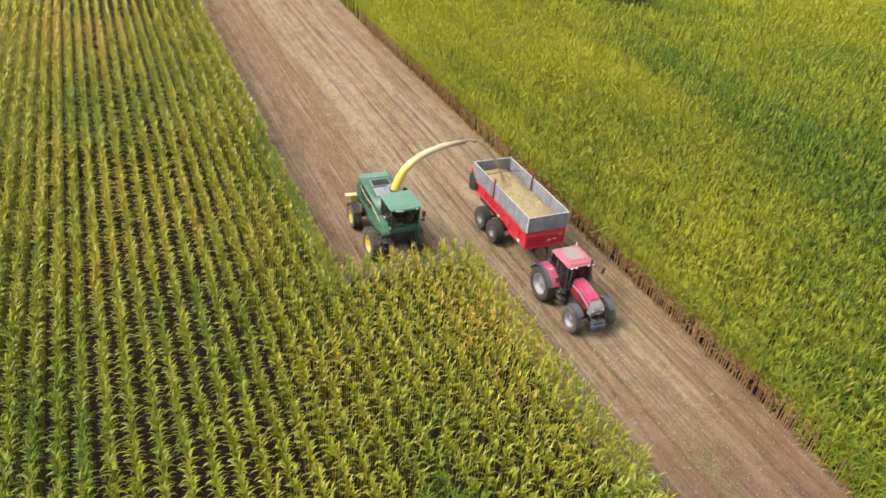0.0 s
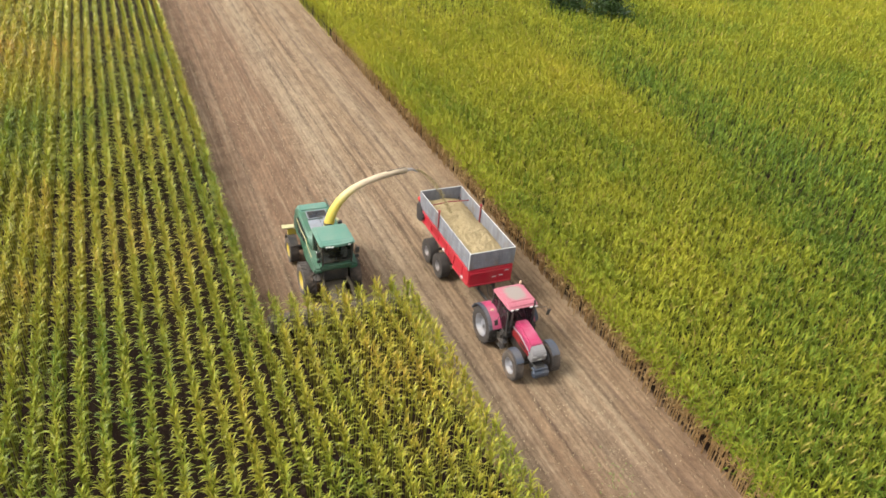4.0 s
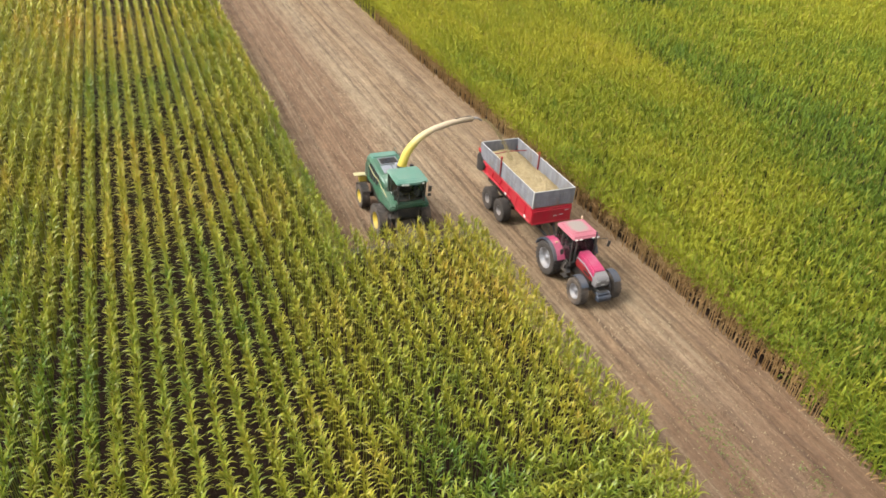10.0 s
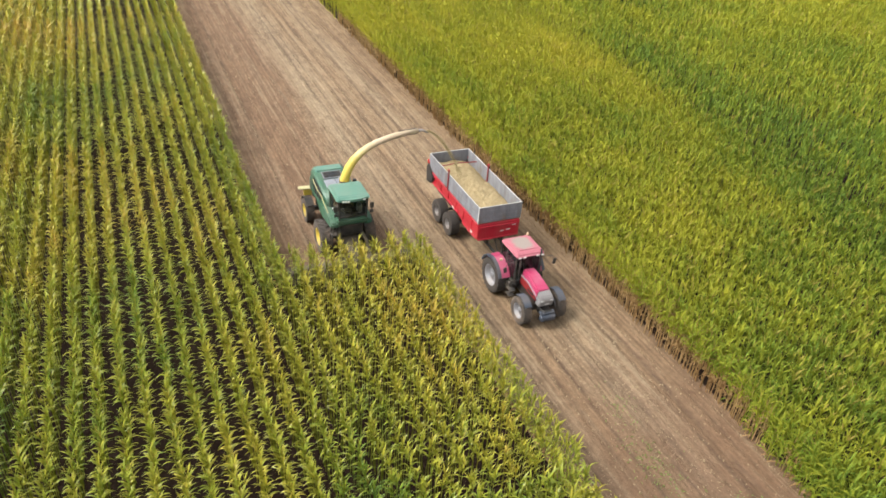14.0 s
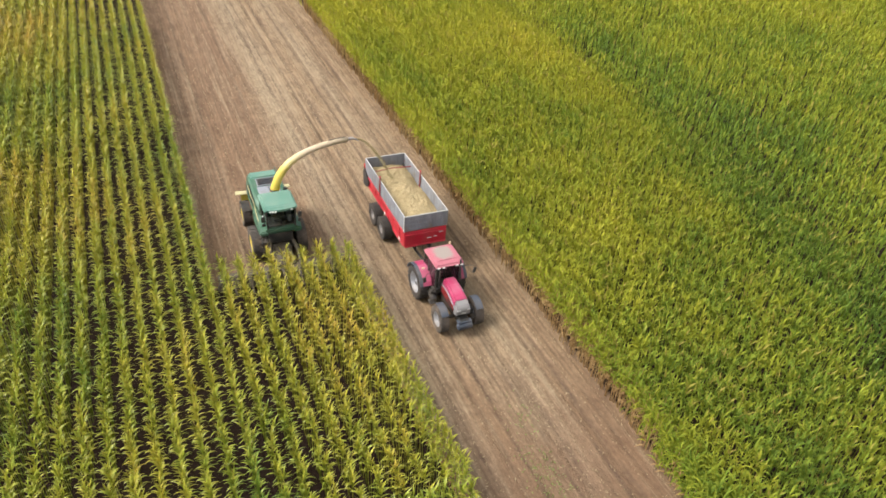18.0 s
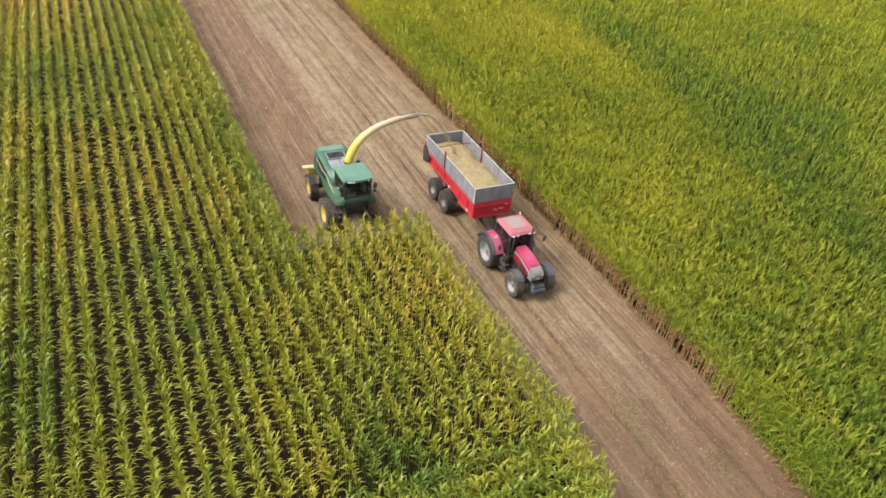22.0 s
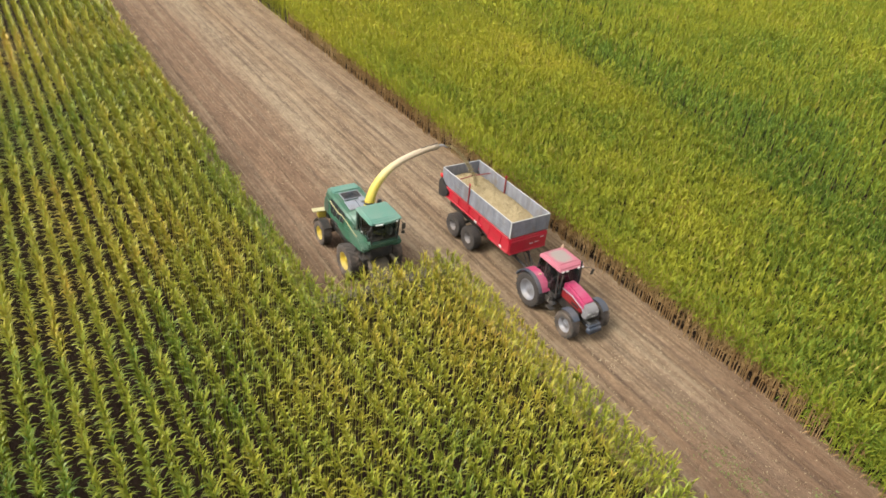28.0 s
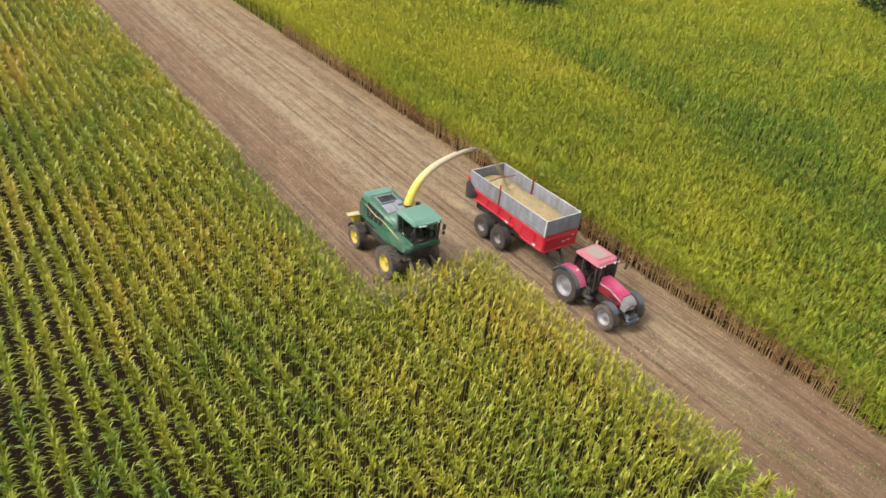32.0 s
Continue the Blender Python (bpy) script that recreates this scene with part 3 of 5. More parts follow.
def build_harvester():
    t = thing("forage_harvester", pose(0.78, 1.85, -0.03), "green self-propelled forage harvester with yellow wheels and spout", "harvester")
    part("chassis", box((0, 1.2, 1.15), (1.3, 4.4, 0.55), 0.05), DARK_METAL, t)
    part("front_axle", box((0, -0.05, 0.9), (2.0, 0.35, 0.4), 0.05), DARK_METAL, t)
    part("rear_axle", box((0, 3.26, 0.68), (2.0, 0.25, 0.25), 0.04), DARK_METAL, t)
    # flanks up to the shoulder, then the hood narrowing to its top
    body = part("body", prism([(-0.05, 1.55), (-0.05, 2.78), (3.42, 2.78), (3.58, 2.5), (3.52, 1.85), (2.6, 1.8), (2.0, 2.0), (1.2, 1.6)], -0.965, 0.965, 0.07, taper=0.90), GREEN, t)
    part("hood", prism([(-0.05, 2.70), (-0.05, 2.92), (1.0, 3.0), (1.9, 3.10), (2.9, 3.16), (3.38, 3.12), (3.52, 2.70)], -0.89, 0.89, 0.09, taper=0.92), GREEN, body, smooth=True)
    part("rear_hood", prism([(2.62, 3.05), (2.68, 3.22), (3.22, 3.24), (3.46, 3.12), (3.52, 2.85)], -0.79, 0.79, 0.07, taper=0.95), GREEN_ROOF, body, "faded green rear hood")
    for s in (-1, 1):
        # the lower flank swells out over the front wheel
        x0, x1 = (-1.08, -0.6) if s < 0 else (0.6, 1.08)
        part("side_panel", prism([(-1.35, 2.05), (-1.38, 2.3), (-0.9, 2.52), (0.35, 2.56), (0.85, 2.36), (0.98, 2.1), (0.8, 1.84), (0.4, 1.86), (-0.4, 1.95), (-1.0, 1.95)], x0, x1, 0.07, taper=0.86), GREEN, t)
        lv = part("louvre", flank_panel([(0.98, 2.72), (1.08, 2.88), (2.62, 2.96), (2.80, 2.66), (2.58, 2.12), (1.25, 2.24)], s, 0.012), VOID, body, "black louvred opening in the side")
        for k in range(3):
            y = 1.55 + 0.42 * k
            part("bar", flank_panel([(y, 2.22), (y + 0.035, 2.22), (y - 0.165, 2.80), (y - 0.20, 2.80)], s, 0.03), GREEN, lv)
        part("louvre_frame", tube([(s * (flank_x(z) + 0.012), y, z) for y, z in ((0.98, 2.72), (1.08, 2.90), (2.62, 2.98), (2.82, 2.66), (2.58, 2.10), (1.23, 2.22), (0.98, 2.72))], 0.018, 6), GREEN, lv)
        way = [(2.74, 2.76), (2.2, 2.66), (1.65, 2.60), (1.35, 2.66), (0.9, 2.64), (0.2, 2.60), (-0.55, 2.50)]
        part("stripe", tube([(s * (flank_x(z) + (0.045 if y > 0.8 else 0.10)), y, z) for y, z in way], 0.024, 6), CREAM, body, "thin pale yellow stripe along the side")
        part("hatch", flank_panel([(2.9, 1.95), (2.92, 2.6), (3.36, 2.62), (3.42, 2.4), (3.38, 1.98)], s, 0.012), GREEN_DARK, body, "dark green service flap")
        part("tail_lamp", box((s * 0.6, 3.57, 2.4), (0.2, 0.03, 0.1), 0.01), LAMP_RED, body)
    grille = part("engine_grille", box((0.0, 2.24, 3.135), (0.98, 0.62, 0.06), 0.015, rx=3), BLUEGREY, t, "dark engine cooling grille")
    for i in range(6):
        part("slat", box((0, 1.99 + 0.10 * i, 3.165 + 0.005 * i), (0.92, 0.025, 0.03)), DARK_METAL, grille)
    part("grille_frame", tube([(-0.5, 1.92, 3.14), (0.5, 1.92, 3.14), (0.5, 2.56, 3.18), (-0.5, 2.56, 3.18), (-0.5, 1.92, 3.14)], 0.035, 6), GALV, grille, "pale grey frame of the grille")
    part("rear_deck", box((0, 1.46, 3.055), (1.15, 0.78, 0.05), 0.015, rx=5), GALV, t, "grey sheet-metal deck behind the spout")
    part("deck_seam", box((0.02, 1.47, 3.088), (0.03, 0.74, 0.02), 0.004, rx=5), BLUEGREY, t)
    part("deck_box", box((0.36, 1.62, 3.15), (0.3, 0.36, 0.16), 0.03, rx=5), GALV, t)
    part("air_intake", lathe([(0.0, 3.75), (0.1, 3.74), (0.12, 3.55), (0.08, 3.52), (0.07, 2.9)], 12, (0.66, 0.35, 0), axis="z"), BLACK, t)
    rail = tube([(0.70, 3.25, 3.1), (0.70, 3.25, 3.42), (0.70, 2.4, 3.40), (0.70, 2.4, 3.05)], 0.02, 6)
    tube([(0.70, 2.85, 3.1), (0.70, 2.85, 3.41)], 0.02, 6, rail)
    part("hand_rail", rail, GREEN_DARK, t)

    # cab: a green belt below, black pillars, glass all round, the roof reaching out over it
    cab = part("cab", prism([(-1.28, 2.08), (-1.52, 2.34), (-1.56, 2.60), (-0.05, 2.66), (-0.05, 2.0)], -0.80, 0.80, 0.07), GREEN, t)
    part("cab_base", box((0, -0.7, 1.8), (1.2, 1.1, 0.6), 0.04), BLACK, t)
    part("cab_floor", box((0, -0.8, 2.68), (1.45, 1.4, 0.05)), BLACK, cab)
    for x in (-0.75, 0.75):
        part("pillar", tube([(x * 0.92, -1.50, 2.56), (x * 0.98, -1.56, 3.68)], 0.045, 8), BLACK, cab)
        part("pillar", tube([(x * 1.0, -0.10, 2.6), (x * 1.0, -0.06, 3.68)], 0.06, 8), GREEN_DARK, cab)
    g = part("rear_window", box((0, -0.09, 3.2), (1.4, 0.012, 0.98)), GLASS, cab, "tinted glass")
    g.visible_shadow = False
    arc = [(0.74 * math.sin(q), -1.36 - 0.30 * math.cos(q)) for q in np.linspace(-1.35, 1.35, 11)]
    bm = bmesh.new()
    lo = [bm.verts.new((x * 0.93, y + 0.16, 2.6)) for x, y in arc]
    mid = [bm.verts.new((x * 1.0, y + 0.04, 3.1)) for x, y in arc]
    hi = [bm.verts.new((x, y, 3.7)) for x, y in arc]
    for p, q in ((lo, mid), (mid, hi)):
        for i in range(10):
            bm.faces.new((p[i], p[i + 1], q[i + 1], q[i]))
    g = part("windscreen", bm, GLASS, cab, "large curved windscreen", smooth=True)
    g.visible_shadow = False
    part("wiper", tube([(0.1, -1.55, 2.62), (0.28, -1.66, 3.25)], 0.014, 5), BLACK, cab)
    for s in (-1, 1):
        g = part("side_window", box((s * 0.745, -0.80, 3.18), (0.012, 1.36, 1.04)), GLASS, cab)
        g.visible_shadow = False
        part("door_frame", tube([(s * 0.76, -0.55, 2.62), (s * 0.76, -0.50, 3.66)], 0.022, 6), BLACK, cab)
        part("door_handle", box((s * 0.775, -0.62, 2.78), (0.04, 0.16, 0.04), 0.01), GALV_EDGE, cab, "pale door handle")
        arm = part("mirror_arm", tube([(s * 0.8, -1.62, 3.56), (s * 0.88, -1.68, 3.5), (s * 0.91, -1.68, 2.95)], 0.018, 6), BLACK, t)
        part("mirror", box((s * 0.92, -1.68, 3.30), (0.20, 0.06, 0.32), 0.02), BLACK, arm)
        part("mirror", box((s * 0.91, -1.68, 2.97), (0.18, 0.06, 0.17), 0.02), BLACK, arm)
    part("seat", box((0, -0.50, 3.05), (0.5, 0.14, 0.62), 0.05, bm=box((0, -0.72, 2.80), (0.52, 0.5, 0.14), 0.04)), DARK_METAL, cab, "worn grey seat")
    part("steering_column", tube([(0, -1.3, 2.6), (0, -1.1, 3.05)], 0.05, 8, bm=lathe([(0.17, 3.06), (0.2, 3.08), (0.17, 3.1), (0.17, 3.06)], 16, (0, -1.08, 0), axis="z")), BLACK, cab)
    part("control_console", box((0.42, -0.85, 2.92), (0.18, 0.6, 0.42), 0.05), RIM_DARK, cab, "grey control console")
    roof = part("cab_roof", prism([(-1.62, 3.66), (-1.70, 3.74), (-1.46, 3.85), (-0.2, 3.88), (0.02, 3.80), (0.04, 3.66)], -0.88, 0.88, 0.09, taper=0.88), GREEN_ROOF, t, "faded green cab roof")
    visor = [(0.82 * math.sin(q), -1.50 - 0.26 * math.cos(q)) for q in np.linspace(-1.2, 1.2, 9)]
    bm = bmesh.new()
    up = [bm.verts.new((x, y, 3.775)) for x, y in visor]
    dn = [bm.verts.new((x, y, 3.66)) for x, y in visor]
    bm.faces.new(up)
    bm.faces.new(dn[::-1])
    for k in range(len(visor)):
        n = (k + 1) % len(visor)
        bm.faces.new((up[k], dn[k], dn[n], up[n]))
    bmesh.ops.recalc_face_normals(bm, faces=bm.faces)
    part("roof_visor", bm, GREEN_ROOF, roof)
    for x in (-0.55, -0.42, -0.29, 0.52):
        y = -1.52 - 0.26 * math.cos(math.asin(x / 0.82))
        part("work_lamp", box((x, y, 3.69), (0.11, 0.05, 0.08), 0.015), WHITE, roof, "white work lamp under the roof edge")
    part("step", box((-0.86, -1.0, 1.55), (0.3, 0.5, 0.05), 0.01), BLACK, t)
    part("ladder", tube([(-0.92, -1.2, 2.1), (-1.02, -1.3, 1.0)], 0.025, 6, bm=tube([(-0.92, -0.8, 2.1), (-1.02, -0.9, 1.0)], 0.025, 6)), BLACK, t)
    for s in (-1, 1):
        part("header_arm", tube([(s * 0.55, -0.9, 1.5), (s * 0.7, -1.6, 1.2), (s * 0.75, -2.1, 0.6)], 0.09, 8), HEADER, t)

    # spout
    d = Vector((4.77, 0.74, 0)).normalized()
    base = Vector((0.12, 0.45, 0))
    way = [(0.0, 2.9), (0.0, 3.5), (0.07, 3.85), (0.26, 4.3), (0.55, 4.7), (0.93, 5.03), (1.37, 5.27), (1.88, 5.45), (2.72, 5.62), (3.56, 5.70), (4.22, 5.68)]
    part("turret", lathe([(0.0, 3.35), (0.3, 3.35), (0.34, 3.2), (0.38, 2.85)], 20, (base.x, base.y, 0), axis="z"), GREEN, t)
    sp = part("spout", tube([base + d * a + Vector((0, 0, z)) for a, z in way], [0.25, 0.25, 0.24, 0.23, 0.215, 0.20, 0.185, 0.172, 0.155, 0.142, 0.135], 14, flat=0.95), SPOUT, t, "curved yellow spout, bleached towards its end", smooth=True)
    part("spout_rib", tube([base + d * (a + 0.03) + Vector((0, 0, z - 0.15)) for a, z in way[3:]], 0.035, 6), DARK_METAL, sp)
    part("spout_seam", lathe([(0.245, 3.72), (0.262, 3.735), (0.262, 3.77), (0.245, 3.785)], 16, (base.x + 0.05, base.y, 0), axis="z"), YELLOW, sp)
    part("spout_ram", tube([base + d * a + Vector((0, 0, z)) for a, z in ((3.1, 5.83), (4.13, 5.84))], 0.022, 6), DARK_METAL, sp)
    part("spout_flap", tube([base + d * a + Vector((0, 0, z)) for a, z in ((4.2, 5.70), (4.55, 5.66), (4.83, 5.48))], [0.14, 0.12, 0.09], 8, flat=0.45), RIM_DARK, sp, "grey hinged deflector flap")
    part("spout_collar", lathe([(0.235, 3.6), (0.25, 3.62), (0.25, 3.7), (0.235, 3.72)], 16, (base.x, base.y, 0), axis="z"), DARK_METAL, sp)

    # running gear
    for s in (-1, 1):
        wheel(t, (s * 1.15, -0.05, 0.9), 0.9, 0.62, RIM_YELLOW, 0.47, 22, s, rubber=TYRE_DUSTY)
        wheel(t, (s * 1.12, 3.2, 0.68), 0.68, 0.5, RIM_YELLOW, 0.38, 20, s, rubber=TYRE_DUSTY)
        arc = [(3.2 + 0.80 * math.cos(a), 0.68 + 0.80 * math.sin(a)) for a in np.linspace(0.25, 2.4, 9)]
        out = [(3.2 + 0.76 * math.cos(a), 0.68 + 0.76 * math.sin(a)) for a in np.linspace(2.4, 0.25, 9)]
        part("mudguard", prism(arc + out, s * 0.92, s * 1.34), DARK_METAL, t, "dark dusty mudguard over the rear tyre")
        part("platform", box((s * 1.18, 3.60, 1.84), (0.72, 0.36, 0.07), 0.03, rz=s * 8), CREAM, t, "cream platform behind the rear wheel")
        part("platform_bracket", prism([(3.45, 1.35), (3.45, 1.77), (3.76, 1.77), (3.7, 1.45)], s * 0.82, s * 1.25, 0.02), RIM_YELLOW, t, "yellow bracket below the platform")
    part("rear_weight", box((0, 3.6, 1.55), (1.5, 0.35, 0.6), 0.05), GREEN_DARK, t)

    # header, mostly sunk in the standing crop
    head = part("header", box((-0.25, -2.2, 0.42), (6.5, 0.45, 0.45), 0.06), HEADER, t, "wide rotary maize header")
    part("feeder", prism([(-2.25, 0.3), (-2.25, 0.75), (-0.6, 1.4), (-0.6, 0.5)], -0.45, 0.45, 0.04), HEADER, t)
    for i in range(8):
        x = -3.2 + 0.84 * i
        part("drum", lathe([(0.0, 0.75), (0.2, 0.74), (0.26, 0.6), (0.34, 0.35), (0.42, 0.2), (0.0, 0.18)], 16, (x, -2.55, 0), axis="z"), HEADER, head)
        part("divider", tube([(x + 0.42, -3.5, 0.15), (x + 0.42, -2.95, 0.38), (x + 0.42, -2.4, 0.55)], [0.02, 0.09, 0.13], 8), HEADER, head)
    return t


build_harvester()


# ---- the red silage trailer ----
def build_trailer():
    t = thing("silage_trailer", pose(7.75, 1.41 + TRACTOR_SHIFT, -0.03), "red silage trailer with grey boards, filling with chopped maize", "trailer")
    yf, yr, zt, zb = -3.26, 3.18, 3.49, 2.54
    tub = part("tub", prism([(yf, 1.62), (yf + 0.5, 1.58), (yf + 1.5, 1.60), (yf + 2.1, 1.74), (yf + 2.4, 1.84), (yr - 0.5, 1.88), (yr - 0.05, 2.1), (yr - 0.05, zb), (yf, zb)], -1.16, 1.16, 0.04), RED, t, "glossy red steel tub")
    for s in (-1, 1):
        part("side_rail", box((s * 1.18, 0.0, 2.49), (0.08, 6.3, 0.12), 0.02), RED, tub)
        part("lower_rail", box((s * 1.18, 1.1, 1.93), (0.07, 3.9, 0.09), 0.02), RED, tub)
        part("lower_rail", box((s * 1.175, -2.3, 1.66), (0.06, 1.7, 0.1), 0.02), RED, tub)
        for i in range(6):
            part("side_rib", box((s * 1.168, -2.5 + 1.0 * i, 2.22 - (0.05 if i < 2 else 0)), (0.05, 0.09, 0.62 + (0.1 if i < 2 else 0)), 0.015, rx=8), RED, tub)
        part("marker_plate", box((s * 1.22, -0.3, 1.94), (0.012, 0.22, 0.12)), WHITE, tub)
        part("marker_plate", box((s * 1.205, -2.6, 1.78), (0.012, 0.2, 0.14)), WHITE, tub)
        brd = part("side_board", box((s * 1.18, 0, (zt + zb) / 2 + 0.03), (0.05, yr - yf, zt - zb - 0.06), 0.01), BOARDS, t, "grey steel side board")
        for i in range(3):
            part("board_rib", box((s * 1.212, 0, zb + 0.2 + 0.26 * i), (0.015, yr - yf - 0.1, 0.04), 0.005), BOARDS, brd)
        part("top_edge", tube([(s * 1.18, yf, zt), (s * 1.18, yr, zt)], 0.021, 8), GALV_EDGE, brd)
        sx = -1.235 if s < 0 else 1.115
        st = part("stake", box((sx, 0.52, 3.14), (0.06, 0.09, 1.15), 0.012), DARK_RED, t, "dark red upright stake")
        part("stake_cap", box((sx, 0.52, 3.75), (0.09, 0.12, 0.09), 0.02), RED, st)
        part("stake", box((s * 1.17, yf + 0.03, 3.03), (0.09, 0.09, 0.94), 0.015), GALV_EDGE, t)
    fb = part("front_board", box((0, yf, (zt + zb) / 2 + 0.03), (2.4, 0.05, zt - zb - 0.06), 0.01), BOARDS, t, "grey steel front board")
    for i in range(3):
        part("board_rib", box((0, yf - 0.032, zb + 0.2 + 0.26 * i), (2.3, 0.015, 0.04), 0.005), BOARDS, fb)
    part("top_edge", tube([(-1.18, yf, zt), (1.18, yf, zt)], 0.028, 8), GALV_EDGE, fb)
    gate = part("tailgate", box((0, yr, 3.01), (2.4, 0.06, 0.94), 0.012), BOARDS, t, "grey tailgate with dark frame")
    part("top_edge", tube([(-1.18, yr, zt), (1.18, yr, zt)], 0.028, 8), GALV_EDGE, gate)
    for s in (-1, 1):
        part("gate_frame", prism([(yr - 0.30, 1.80), (yr + 0.2, 1.72), (yr + 0.28, 2.6), (yr + 0.05, 2.90), (yr - 0.28, 2.70), (yr - 0.75, 2.28), (yr - 0.65, 2.05)], s * 1.05, s * 1.27, 0.03), BLACK, gate)
        part("tail_lamp", box((s * 1.18, yr + 0.1, 2.95), (0.12, 0.3, 0.22), 0.04), LAMP_RED, gate, "red tail lamp")
        part("gate_ram", tube([(s * 1.1, yr - 0.5, 2.0), (s * 1.1, yr + 0.15, 2.7)], 0.04, 8), DARK_METAL, gate)
    part("front_panel", box((0, yf - 0.03, 2.07), (2.32, 0.04, 0.92), 0.02), RED, tub)
    part("front_rail", box((0, yf - 0.07, 2.36), (2.3, 0.05, 0.1), 0.02), RED, tub)
    part("front_rail", box((0, yf - 0.07, 1.66), (2.3, 0.05, 0.1), 0.02), RED, tub)
    for x, z in ((0.55, 2.03), (0.2, 2.0), (0.85, 2.26)):
        part("sticker", box((x, yf - 0.055, z), (0.22, 0.006, 0.05)), WHITE, tub, "small worn white sticker")
    part("load", heap(-1.14, 1.14, yf + 0.05, yr - 0.06, 2.72, 0.34, 0.09, 4.0, 2.4), CHOP, t, "pale heap of chopped maize")
    part("inner_brace", tube([(-1.14, 2.0, 3.24), (0, 2.0, 3.32), (1.14, 2.0, 3.24)], 0.03, 6), DARK_RED, t)
    ch = part("chassis", box((0, 0.6, 1.2), (1.2, 5.0, 0.4), 0.04), DARK_METAL, t)
    for x in (-0.42, 0.42):
        part("beam", box((x, -0.1, 1.22), (0.12, 5.9, 0.26), 0.02), DARK_METAL, ch)
    part("drawbar", tube([(-0.42, -3.0, 1.15), (-0.1, -4.0, 0.72), (0, -4.25, 0.62)], 0.07, 8, bm=tube([(0.42, -3.0, 1.15), (0.1, -4.0, 0.72), (0, -4.25, 0.62)], 0.07, 8)), DARK_METAL, t)
    part("jack", tube([(0.3, -3.45, 0.35), (0.3, -3.45, 1.05)], 0.05, 8), DARK_METAL, t)
    for y in (0.12, 1.62):
        part("axle", tube([(-1.0, y, 0.66), (1.0, y, 0.66)], 0.08, 8), DARK_METAL, t)
        for s in (-1, 1):
            wheel(t, (s * 1.06, y, 0.68), 0.68, 0.52, RIM_DARK, 0.29, 26, s, 0.04, 0.4)
    hose = tube([(0.15, -3.15, 1.6), (0.2, -3.6, 1.15), (0.15, -4.0, 1.05), (0.1, -4.3, 1.2)], 0.02, 6)
    tube([(-0.1, -3.15, 1.55), (-0.12, -3.6, 1.05), (-0.1, -4.0, 1.0), (-0.05, -4.3, 1.15)], 0.02, 6, hose)
    part("hoses", hose, BLACK, t)
    return t


